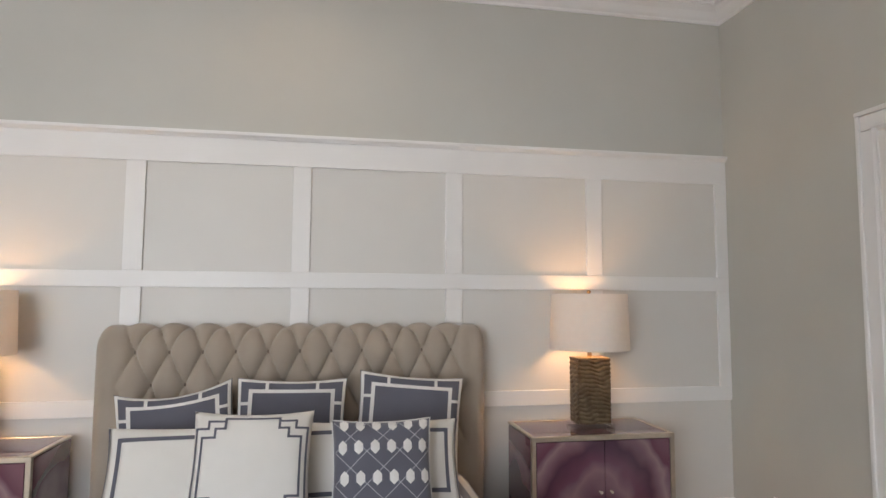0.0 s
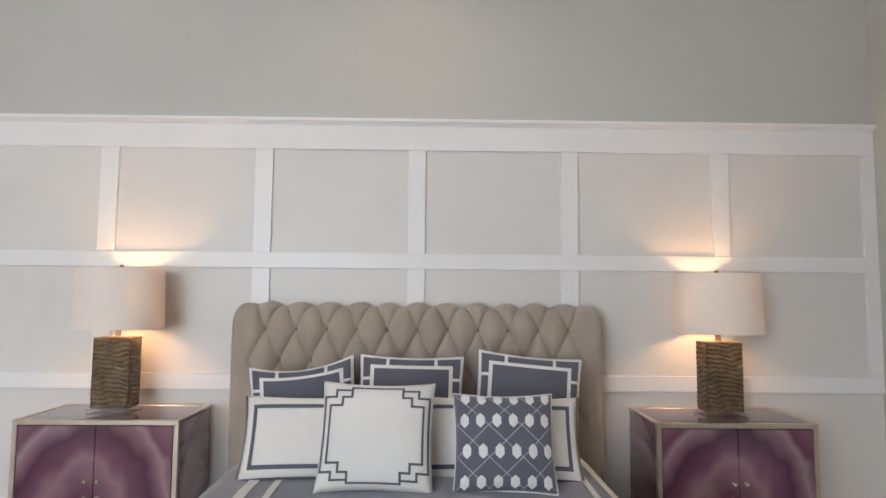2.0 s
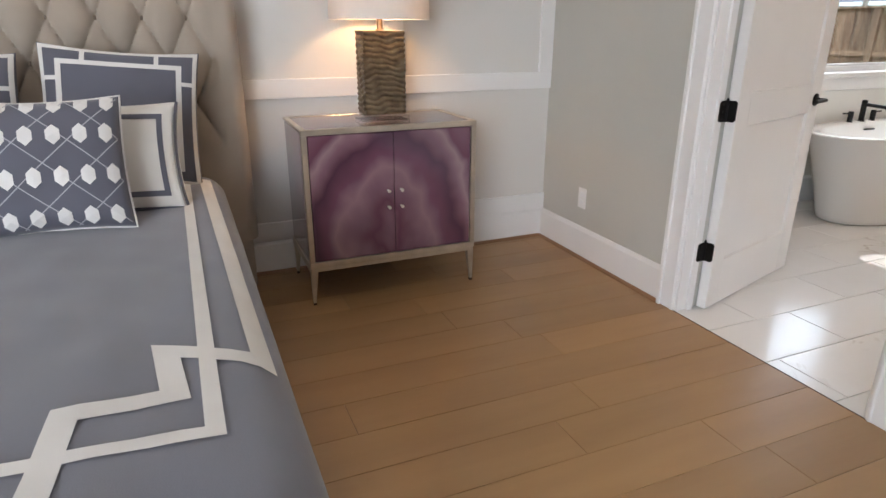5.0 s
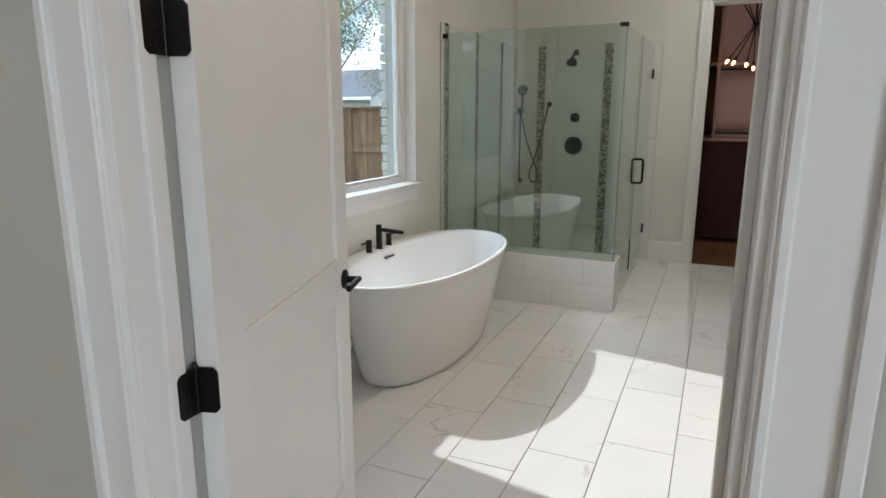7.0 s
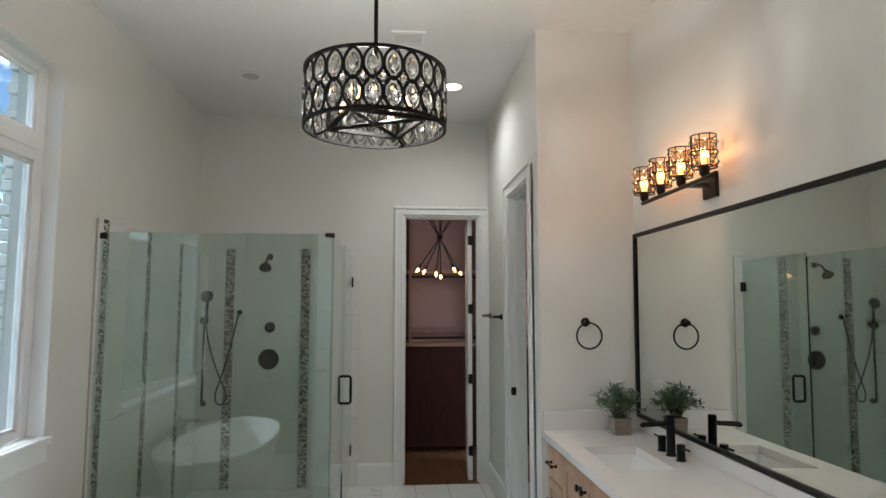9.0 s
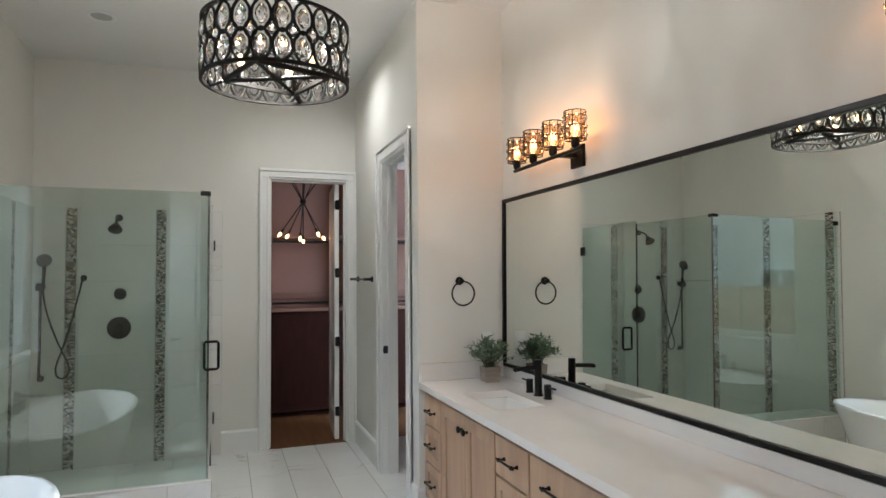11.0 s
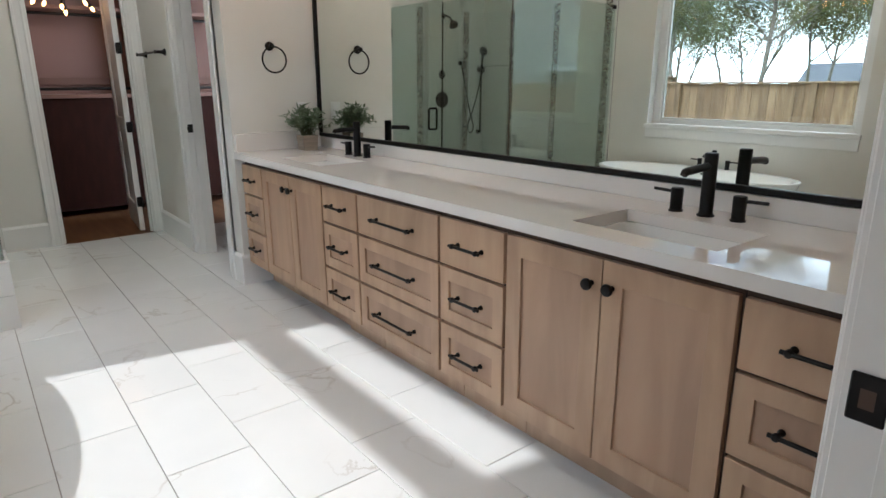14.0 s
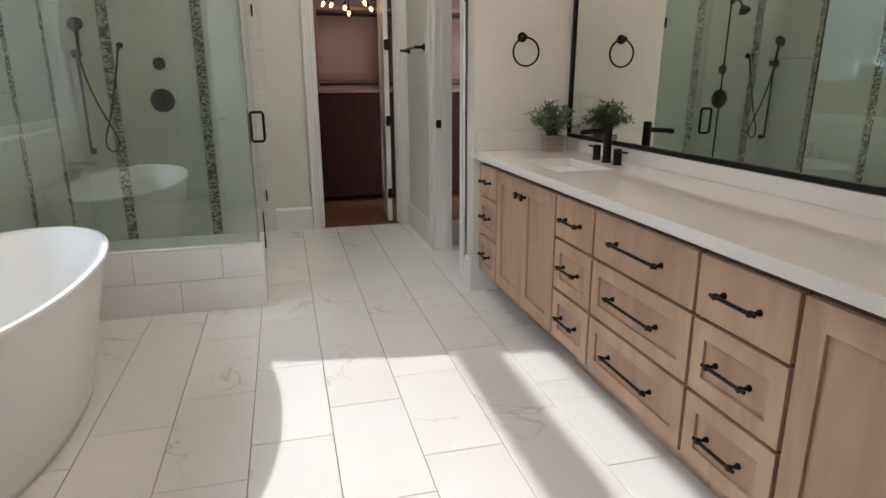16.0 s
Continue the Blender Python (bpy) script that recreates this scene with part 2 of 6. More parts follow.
def tube(bm, points, radius, seg=10, cap=True):
    """A round bar along points; radius is one number or one for each point."""
    pts = [Vector(p) for p in points]
    rad = radius if isinstance(radius, (list, tuple)) else [radius] * len(pts)
    rings, side = [], None
    for i, p in enumerate(pts):
        d = (pts[min(i + 1, len(pts) - 1)] - pts[max(i - 1, 0)]).normalized()
        if side is None:
            side = d.orthogonal().normalized()
        side = (side - d * side.dot(d)).normalized()
        up = d.cross(side)
        rings.append([bm.verts.new(p + (side * math.cos(2 * math.pi * k / seg) + up * math.sin(2 * math.pi * k / seg)) * rad[i]) for k in range(seg)])
    for a, b in zip(rings, rings[1:]):
        for k in range(seg):
            bm.faces.new((a[k], a[(k + 1) % seg], b[(k + 1) % seg], b[k]))
    if cap:
        bm.faces.new(rings[0][::-1])
        bm.faces.new(rings[-1])
    return bm


def lathe(bm, profile, at=(0, 0, 0), axis="z", seg=24, sx=1.0, sy=1.0):
    """Turns (radius, height) pairs round an axis."""
    rings = []
    for r, h in profile:
        ring = []
        for k in range(seg):
            a = 2 * math.pi * k / seg
            u, v = r * math.cos(a) * sx, r * math.sin(a) * sy
            co = {"z": (u, v, h), "x": (h, u, v), "y": (v, h, u)}[axis]
            ring.append(bm.verts.new(Vector(at) + Vector(co)))
        rings.append(ring)
    for a, b in zip(rings, rings[1:]):
        for k in range(seg):
            bm.faces.new((a[k], a[(k + 1) % seg], b[(k + 1) % seg], b[k]))
    bm.faces.new(rings[0][::-1])
    bm.faces.new(rings[-1])
    return bm


def patch(bm, fn, nu, nv, closed_u=False):
    """A sheet of quads from fn(u, v), u and v from 0 to 1."""
    cols = nu if closed_u else nu + 1
    g = [[bm.verts.new(fn(i / nu, j / nv)) for j in range(nv + 1)] for i in range(cols)]
    for i in range(nu):
        for j in range(nv):
            a, b = g[i], g[(i + 1) % cols]
            bm.faces.new((a[j], b[j], b[j + 1], a[j + 1]))
    return g


def mesh_of(name, bm, material, smooth=False):
    bmesh.ops.recalc_face_normals(bm, faces=bm.faces)
    me = bpy.data.meshes.new(name)
    bm.to_mesh(me)
    bm.free()
    me.materials.append(material)
    if smooth:
        me.polygons.foreach_set("use_smooth", [True] * len(me.polygons))
        me.set_sharp_from_angle(angle=radians(smooth if smooth is not True else 40))
    return me


def root_of(ob):
    while ob.parent:
        ob = ob.parent
    return ob


def part(name, bm, material, parent=None, label="", smooth=False, local=False):
    """One mesh object, under a thing or a part; its mesh is given in world metres."""
    if parent is not None and not local:
        bmesh.ops.translate(bm, verts=bm.verts, vec=-Vector(root_of(parent).location))
    ob = new(name, mesh_of(name, bm, material, smooth))
    if parent is not None:
        ob.parent = parent
    if label:
        ob["label"] = label
    return ob


def piece(name, me, parent, at):
    ob = new(name, me)
    ob.parent = parent
    ob.location = Vector(at) - Vector(root_of(parent).location)
    return ob


def thing(name, at, label, category, group="", kind=""):
    ob = new(name)
    ob.location = at
    ob.empty_display_size = 0.1
    return tagged(ob, label, category, group, kind)


def structure(name, bm, material, label, category, smooth=False):
    return tagged(part(name, bm, material, smooth=smooth), label, category, kind="structure")


# ---- the plan ----
RX = 2.775           # bedroom face of the wall between bedroom and bath
RX2 = 2.905          # its bath face
BY = 3.852           # bed wall
BCEIL = 3.66         # bedroom ceiling
CEIL = 3.38          # bath ceiling
WY = 3.79            # bath window wall
FX = 8.54            # far bath wall, with the closet door
HY = 1.13            # hall side of the wall beside the vanity
SX = 6.54            # end wall of the vanity
MY = 0.516           # mirror wall
D0, D1, DH = 1.705, 2.632, 2.46   # bath doorway
C0, C1, CH = 1.215, 1.93, 2.46   # closet doorway
W0, W1, WZ0, WZ1 = 4.37, 6.168, 0.955, 2.87  # bath window opening
H0, H1 = 6.78, 7.5   # doorway in the hall side
BX0, BYS = -3.6, -2.6
OUT = 0.08

# ---- walls, floors, ceilings ----
structure("wall_north_bedroom", boxes((BX0 - 0.2, RX, BY, BY + 0.18, -0.1, BCEIL)), M_WALL, "greige painted wall above white wainscot", "wall")
structure("wall_east_bedroom", boxes((RX, RX2, D1, BY + 0.18, -0.1, BCEIL), (RX, RX2, BYS, D0, -0.1, BCEIL), (RX, RX2, D0, D1, DH, BCEIL)), M_WALL,
          "greige painted wall with bathroom doorway", "wall")
structure("wall_west_bedroom", boxes((BX0 - 0.2, BX0, BYS, BY, -0.1, BCEIL)), M_WALL, "greige painted plain bedroom wall", "wall")
structure("wall_south_bedroom", boxes((BX0 - 0.2, -3.5, BYS - 0.18, BYS, -0.1, BCEIL), (-0.7, RX2, BYS - 0.18, BYS, -0.1, BCEIL), (-3.5, -0.7, BYS - 0.18, BYS, -0.1, 0.65), (-3.5, -0.7, BYS - 0.18, BYS, 2.85, BCEIL)), M_WALL, "greige painted wall with tall window opening", "wall")
structure("ceiling_bedroom", boxes((BX0 - 0.2, RX2, BYS - 0.18, BY + 0.18, BCEIL, BCEIL + 0.15)), M_CEIL, "white painted bedroom ceiling", "ceiling")
structure("wall_north_bath", boxes((RX2, W0, WY, WY + OUT + 0.1, -0.1, CEIL), (W1, FX + 0.12, WY, WY + OUT + 0.1, -0.1, CEIL), (W0, W1, WY, WY + OUT + 0.1, -0.1, WZ0 - 0.04),
                                   (W0, W1, WY, WY + OUT + 0.1, WZ1, CEIL)), M_BATHWALL, "warm greige painted bathroom wall with window", "wall")
structure("wall_east_bath", boxes((FX, FX + 0.12, C1, WY, -0.1, CEIL), (FX, FX + 0.12, HY, C0, -0.1, CEIL), (FX, FX + 0.12, C0, C1, CH, CEIL)), M_BATHWALL,
          "warm greige painted wall with closet doorway", "wall")
structure("wall_hall", boxes((SX, H0, HY - 0.12, HY, -0.1, CEIL), (H1, FX + 0.12, HY - 0.12, HY, -0.1, CEIL), (H0, H1, HY - 0.12, HY, CH, CEIL), (SX, SX + 0.12, MY - 0.15, HY - 0.12, -0.1, CEIL)),
          M_BATHWALL, "warm greige painted partition with narrow doorway", "wall")
structure("wall_south_bath", boxes((RX2, FX + 0.12, MY - 0.15, MY, -0.1, CEIL)), M_BATHWALL, "warm greige painted wall behind the mirror", "wall")
structure("ceiling_bath", boxes((RX2, FX + 0.12, MY - 0.15, WY + OUT + 0.1, CEIL, CEIL + 0.15)), M_CEIL, "white painted bathroom ceiling", "ceiling")
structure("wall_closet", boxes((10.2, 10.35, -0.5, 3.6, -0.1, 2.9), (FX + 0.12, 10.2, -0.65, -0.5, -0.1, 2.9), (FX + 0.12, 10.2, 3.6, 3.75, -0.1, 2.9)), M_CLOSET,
          "painted closet walls with dim warm light put into their brown", "wall")
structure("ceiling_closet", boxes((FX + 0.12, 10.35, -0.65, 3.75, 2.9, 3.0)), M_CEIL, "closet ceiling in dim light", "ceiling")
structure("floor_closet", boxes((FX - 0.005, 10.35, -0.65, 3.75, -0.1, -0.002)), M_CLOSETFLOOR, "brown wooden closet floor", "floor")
floor_bed = structure("floor_bedroom", boxes((BX0 - 0.2, RX - 0.01, BYS - 0.18, BY + 0.18, -0.12, -0.012)), M_SHOE, "brown oak plank bedroom floor", "floor")
floor_bath = structure("floor_bath", boxes((RX - 0.01, FX - 0.005, MY - 0.15, WY + 0.1, -0.12, -0.0065)), M_GROUT, "white veined porcelain tile bathroom floor", "floor")

# ---- trim ----


def prism(bm, profile, axis, a, b):
    """Extrudes a closed profile from a to b; profile is (y, z) for axis x and (x, z) for axis y."""
    place = (lambda p, t: Vector((t, p[0], p[1]))) if axis == "x" else (lambda p, t: Vector((p[0], t, p[1])))
    r0, r1 = [bm.verts.new(place(p, a)) for p in profile], [bm.verts.new(place(p, b)) for p in profile]
    n = len(profile)
    for i in range(n):
        bm.faces.new((r0[i], r0[(i + 1) % n], r1[(i + 1) % n], r1[i]))
    bm.faces.new(r0[::-1])
    bm.faces.new(r1)
    return bm


def casing(name, plane, face, out, a, b, h, label, width=0.105):
    """Moulded door casing on a wall: plane 'x' or 'y', its face, the side it stands proud to, the opening a..b and height h."""
    bm = bmesh.new()

    def add(u0, u1, z0, z1, d):
        lo, hi = sorted((face, face + out * d))
        if plane == "x":
            box(bm, lo, hi, u0, u1, z0, z1, bevel=0.003)
        else:
            box(bm, u0, u1, lo, hi, z0, z1, bevel=0.003)
    for u0, u1, s in ((a - width, a, -1), (b, b + width, 1)):
        inner, outer = (u1, u0) if s < 0 else (u0, u1)
        add(u0, u1, 0, h, 0.016)
        add(*sorted((outer, outer - s * 0.022)), 0, h + width - 0.024, 0.028)
        add(*sorted((inner + s * 0.006, inner + s * 0.02)), 0, h + 0.006, 0.021)
    add(a - width, b + width, h + 0.002, h + width - 0.026, 0.0165)
    add(a - width - 0.004, b + width + 0.004, h + width - 0.024, h + width, 0.029)
    add(a - 0.002, b + 0.002, h + 0.006, h + 0.02, 0.0215)
    return structure(name, bm, M_TRIM, label, "door casing")


casing("trim_bath_door_bedroom_side", "x", RX, -1, D0, D1, DH, "white painted moulded door casing")
casing("trim_bath_door_bath_side", "x", RX2, 1, D0, D1, DH, "white painted moulded door casing")
casing("trim_closet_door", "x", FX, -1, C0, C1, CH, "white painted closet door casing", 0.085)
casing("trim_hall_door", "y", HY, 1, H0, H1, CH, "white painted casing of narrow doorway")


def jamb(name, x0, x1, y0, y1, h, along, rebate=0.0):
    bm = bmesh.new()
    t = 0.016
    if along == "x":
        rows = ((x0, x1, y0, y0 + t, 0, h - t), (x0, x1 - rebate, y1 - t, y1, 0, h - t), (x0, x1, y0, y1, h - t, h))
        m0, m1 = (x0 + x1) / 2 - 0.018, (x0 + x1) / 2 + 0.018
        stops = ((m0, m1, y0 + t, y0 + t + 0.012, 0, h - t - 0.012), (m0, m1, y1 - t - 0.012, y1 - t, 0, h - t - 0.012), (m0, m1, y0 + t, y1 - t, h - t - 0.012, h - t))
    else:
        rows = ((x0, x0 + t, y0, y1, 0, h - t), (x1 - t, x1, y0, y1, 0, h - t), (x0, x1, y0, y1, h - t, h))
        m0, m1 = (y0 + y1) / 2 - 0.018, (y0 + y1) / 2 + 0.018
        stops = ((x0 + t, x0 + t + 0.012, m0, m1, 0, h - t - 0.012), (x1 - t - 0.012, x1 - t, m0, m1, 0, h - t - 0.012), (x0 + t, x1 - t, m0, m1, h - t - 0.012, h - t))
    for r in rows + stops:
        box(bm, *r, bevel=0.0015)
    return structure(name, bm, M_TRIM, "white painted door jamb with stop", "door frame")


jamb("trim_bath_jamb", RX - 0.004, RX2 + 0.004, D0 - 0.004, D1 + 0.004, DH + 0.004, "x", 0.045)
jamb("trim_closet_jamb", FX - 0.004, FX + 0.124, C0 - 0.004, C1 + 0.004, CH + 0.004, "x")
jamb("trim_hall_jamb", H0 - 0.004, H1 + 0.004, HY - 0.124, HY + 0.004, CH + 0.004, "y")


def strike(at, size, label):
    x, y, z = at
    ob = thing("strike_plate", at, label, "strike plate")
    part("plate", boxes((x - size[0], x + size[0], y - size[1], y + size[1], z - 0.03, z + 0.03), bevel=0.002), M_BLACK, ob)
    # no real recess: a raised dark block gives the hole its shade
    part("latch_hole", boxes((x - size[0] * 0.4, x + size[0] * 0.4, y - size[1] * 1.2, y + size[1] * 1.2, z - 0.012, z + 0.012)), M_GAP, ob)


strike((2.88, D0 + 0.0135, 0.94), (0.02, 0.0025), "black strike plate on white door jamb")
strike((H1 - 0.0135, HY - 0.025, 0.97), (0.0025, 0.02), "black strike plate on narrow doorway jamb")


def baseboard(name, rows, label="white painted tall baseboard"):
    bm = bmesh.new()
    for axis, face, out, a, b, h in rows:
        d = out * 0.017
        prof = [(face, 0), (face + d, 0), (face + d, h - 0.02), (face + d * 0.75, h - 0.012), (face + d * 0.45, h - 0.004), (face + d * 0.4, h), (face, h)]
        prism(bm, prof, axis, a, b)
    return structure(name, bm, M_TRIM, label, "baseboard")


baseboard("baseboard_bedroom", [("y", RX, -1, D1 + 0.105, BY - 0.017, 0.185), ("y", RX, -1, BYS, D0 - 0.105, 0.185), ("x", BY, -1, BX0, RX, 0.185),
                                ("x", BYS, 1, BX0, RX - 0.017, 0.185), ("y", BX0, 1, BYS, BY - 0.017, 0.185)])
baseboard("baseboard_bath", [("y", FX, -1, C1 + 0.085, 2.33, 0.2), ("x", HY, 1, H1 + 0.105, FX, 0.2), ("x", WY, -1, RX2, 6.58, 0.2), ("y", SX, -1, 0.52, HY + 0.017, 0.2),
                             ("x", HY, 1, SX + 0.001, H0 - 0.105, 0.2)])
bm = bmesh.new()
for axis, face, a, b in (("y", RX - 0.017, D1 + 0.105, BY - 0.03), ("y", RX - 0.017, BYS, D0 - 0.105), ("x", BY - 0.017, BX0, RX - 0.017)):
    prism(bm, [(face, 0.0), (face - 0.013, 0.0), (face - 0.012, 0.008), (face - 0.006, 0.016), (face, 0.018)], axis, a, b)
structure("trim_shoe_moulding", bm, M_SHOE, "brown stained shoe moulding along the baseboard", "shoe moulding")

# crown moulding of the bedroom
bm = bmesh.new()
CR = [(0, BCEIL), (0, BCEIL - 0.125), (0.012, BCEIL - 0.125), (0.014, BCEIL - 0.105), (0.03, BCEIL - 0.09), (0.055, BCEIL - 0.055), (0.085, BCEIL - 0.03), (0.1, BCEIL - 0.026), (0.104, BCEIL - 0.01), (0.115, BCEIL - 0.008), (0.115, BCEIL)]
prism(bm, [(BY - u, z) for u, z in CR], "x", BX0, RX)
prism(bm, [(RX - u, z) for u, z in CR], "y", BYS, BY)
prism(bm, [(BYS + u, z) for u, z in CR], "x", BX0, RX)
prism(bm, [(BX0 + u, z) for u, z in CR], "y", BYS, BY)
structure("trim_crown_moulding", bm, M_TRIM, "white painted stepped crown moulding", "crown moulding")

# ---- bath door, standing open into the bath ----


def panel_door(name, width, height, label, thick=0.044):
    root = thing(name, (0, 0, 0), label, "door", kind="structure")
    s, rail = 0.115, ((0.0, 0.235), (0.865, 1.0), (height - 0.125, height))
    bm = boxes((0.004, s, 0, thick, 0.008, height), (width - s, width, 0, thick, 0.008, height), bevel=0.002)
    for a, b in rail:
        box(bm, s, width - s, 0.0005, thick - 0.0005, max(a, 0.008), b, bevel=0.002)
    part("door_frame", bm, M_TRIM, root)
    for (_, a), (b, _) in zip(rail, rail[1:]):
        bm = boxes((s - 0.003, width - s + 0.003, 0.011, thick - 0.011, a - 0.003, b + 0.003))
        for y0, y1 in ((0.004, 0.0115), (thick - 0.0115, thick - 0.004)):
            for r in ((s, s + 0.009, y0, y1, a, b), (width - s - 0.009, width - s, y0, y1, a, b), (s, width - s, y0, y1, a, a + 0.009), (s, width - s, y0, y1, b - 0.009, b)):
                box(bm, *r, bevel=0.003)
        part("door_panel", bm, M_TRIM, root)
    return root


def lever_handle(root, x, z, side, thick, towards=-1):
    y = 0 if side < 0 else thick
    bm = lathe(bmesh.new(), [(0.027, 0), (0.031, 0.002), (0.031, 0.008), (0.027, 0.011), (0.011, 0.012), (0.011, 0.045)], axis="y", at=(0, 0, 0))
    for v in bm.verts:
        v.co = Vector((x + v.co.x, y + side * v.co.y, z + v.co.z))
    tube(bm, [(x - towards * 0.012, y + side * 0.048, z), (x + towards * 0.11, y + side * 0.048, z)], 0.0095, 12)
    part("door_handle", bm, M_BLACK, root, "matte black lever handle", smooth=True)


def hinge(root, x, y, z, side=1, splay=0.0):
    """Butt hinge: knuckle, a leaf on the door's edge towards side, and a leaf back along the jamb, splayed by the door's swing."""
    bm = prism(bmesh.new(), [(x - 0.046, z - 0.036), (x - 0.038, z - 0.045), (x - 0.003, z - 0.045), (x - 0.003, z + 0.045), (x - 0.038, z + 0.045), (x - 0.046, z + 0.036)], "y", y - 0.004, y)
    for v in bm.verts:
        v.co.y += (x - v.co.x) * splay
    tube(bm, [(x, y, z - 0.045), (x, y, z + 0.045)], 0.0065, 10)
    tube(bm, [(x, y, z + 0.045), (x, y, z + 0.055)], [0.0065, 0.0035], 10)
    prism(bm, [(y + side * 0.042, z - 0.036), (y + side * 0.034, z - 0.045), (y + side * 0.002, z - 0.045), (y + side * 0.002, z + 0.045), (y + side * 0.034, z + 0.045), (y + side * 0.042, z + 0.036)], "x", x + 0.001, x + 0.0055)
    for dz in (-0.03, 0.0, 0.03):
        lathe(bm, [(0.004, -0.001), (0.004, 0.001)], at=(x - 0.026, y - 0.005 + 0.026 * splay, z + dz), axis="y", seg=8)
    part("hinge", bm, M_BLACK, root, "black butt hinge with screws", smooth=True)


door = panel_door("door_1", 0.885, DH - 0.01, "white two-panel bathroom door standing open")
lever_handle(door, 0.827, 0.925, -1, 0.044)
lever_handle(door, 0.827, 0.925, 1, 0.044)
for z in (0.29, 0.93, 1.575, 2.21):
    hinge(door, -0.004, 0.043, z, -1, 0.287)
door.matrix_basis = pose(2.898, 2.572, 0, 0, 0, 17.0)
cdoor = panel_door("door_2", 0.69, CH - 0.01, "white closet door standing open into the closet")
for z in (0.27, 0.93, 1.585, 2.24):
    hinge(cdoor, -0.004, -0.004, z)
cdoor.matrix_basis = pose(FX + 0.085, C0 + 0.06, 0, 0, 0, -5)

# ---- bath window ----
win = thing("window_1", (W0, WY, WZ0), "tall white vinyl picture window with transom above the bathtub", "window", kind="structure")
GY = WY + 0.11
FW, FZB = 0.078, 0.04
bm = boxes((W0, W0 + FW, GY - 0.025, GY + 0.035, WZ0, WZ1), (W1 - FW, W1, GY - 0.025, GY + 0.035, WZ0, WZ1), (W0 + FW, W1 - FW, GY - 0.025, GY + 0.035, WZ0, WZ0 + FZB),
           (W0 + FW, W1 - FW, GY - 0.025, GY + 0.035, WZ1 - FZB, WZ1), (W0 + FW, W1 - FW, GY - 0.03, GY + 0.035, 2.36, 2.51), bevel=0.004)
for z0, z1 in ((WZ0 + FZB, 2.36), (2.51, WZ1 - FZB)):
    for r in ((W0 + FW, W0 + FW + 0.018, z0, z1), (W1 - FW - 0.018, W1 - FW, z0, z1), (W0 + FW, W1 - FW, z0, z0 + 0.018), (W0 + FW, W1 - FW, z1 - 0.018, z1)):
        box(bm, r[0], r[1], GY - 0.012, GY + 0.02, r[2], r[3], bevel=0.003)
box(bm, W0 + FW, W1 - FW, GY - 0.04, GY - 0.028, 2.415, 2.455, bevel=0.004)
part("window_frame", bm, M_VINYL, win)
for z0, z1 in ((WZ0 + FZB, 2.36), (2.51, WZ1 - FZB)):
    pane = part("pane", boxes((W0 + FW + 0.004, W1 - FW - 0.004, GY + 0.001, GY + 0.005, z0 + 0.004, z1 - 0.004)), M_PANE, win)
    pane.visible_shadow = False
bm = boxes((W0 - 0.012, W1 + 0.012, WY - 0.035, WY, WZ0 - 0.035, WZ0), (W0, W1, WY, GY - 0.03, WZ0 - 0.035, WZ0 + 0.002), bevel=0.004)
part("window_sill", bm, M_TRIM, win, "white painted window stool")
part("apron", boxes((W0 - 0.005, W1 + 0.005, WY - 0.016, WY, WZ0 - 0.125, WZ0 - 0.036), bevel=0.003), M_TRIM, win)
part("jamb_liner", boxes((W0 - 0.001, W0 + 0.004, WY + 0.001, GY - 0.026, WZ0 + 0.003, WZ1), (W1 - 0.004, W1 + 0.001, WY + 0.001, GY - 0.026, WZ0 + 0.003, WZ1), (W0, W1, WY + 0.001, GY - 0.026, WZ1 - 0.004, WZ1 + 0.001)),
     M_TRIM, win)

# ---- bathtub ----


def oval(a, b, t, e=2.15):
    c, s = math.cos(t), math.sin(t)
    return math.copysign(abs(c) ** (2 / e), c) * a, math.copysign(abs(s) ** (2 / e), s) * b


TX, TY, TZ = 5.42, 3.334, 0.61
tub = thing("bathtub", (TX, TY, 0), "white glossy oval freestanding bathtub under the window", "bathtub")
bm = bmesh.new()
levels = [(0.70, 0.27, 0.0, 0.0), (0.725, 0.295, 0.012, 0.0), (0.735, 0.305, 0.05, 0.0), (0.78, 0.335, 0.2, 0.0), (0.84, 0.375, 0.38, 0.0), (0.90, 0.413, 0.53, 0.0), (0.925, 0.43, TZ - 0.02, 0.0), (0.932, 0.436, TZ - 0.008, 0),
          (0.928, 0.432, TZ, 0), (0.91, 0.415, TZ + 0.002, 0), (0.897, 0.372, TZ, -0.035), (0.885, 0.362, TZ - 0.012, -0.036), (0.86, 0.345, TZ - 0.06, -0.036), (0.8, 0.32, TZ - 0.2, -0.035), (0.73, 0.285, TZ - 0.34, -0.03),
          (0.64, 0.235, TZ - 0.41, -0.02), (0.5, 0.17, TZ - 0.435, -0.01), (0.2, 0.06, TZ - 0.44, 0)]
rings = []
for a, b, z, dy in ((0.923 * r[0], 0.94 * r[1], r[2], r[3]) for r in levels):
    rings.append([bm.verts.new((TX + oval(a, b, 2 * math.pi * k / 72)[0], TY + dy + oval(a, b, 2 * math.pi * k / 72)[1], z)) for k in range(72)])
for r, q in zip(rings, rings[1:]):
    for k in range(72):
        bm.faces.new((r[k], r[(k + 1) % 72], q[(k + 1) % 72], q[k]))
bm.faces.new(rings[-1])
bm.faces.new(rings[0][::-1])
part("shell", bm, M_ACRYLIC, tub, smooth=50)
part("overflow_slot", boxes((TX - 0.06, TX + 0.05, TY + 0.266, TY + 0.277, TZ - 0.055, TZ - 0.043), bevel=0.002), M_BLACK, tub, "slim overflow slot")
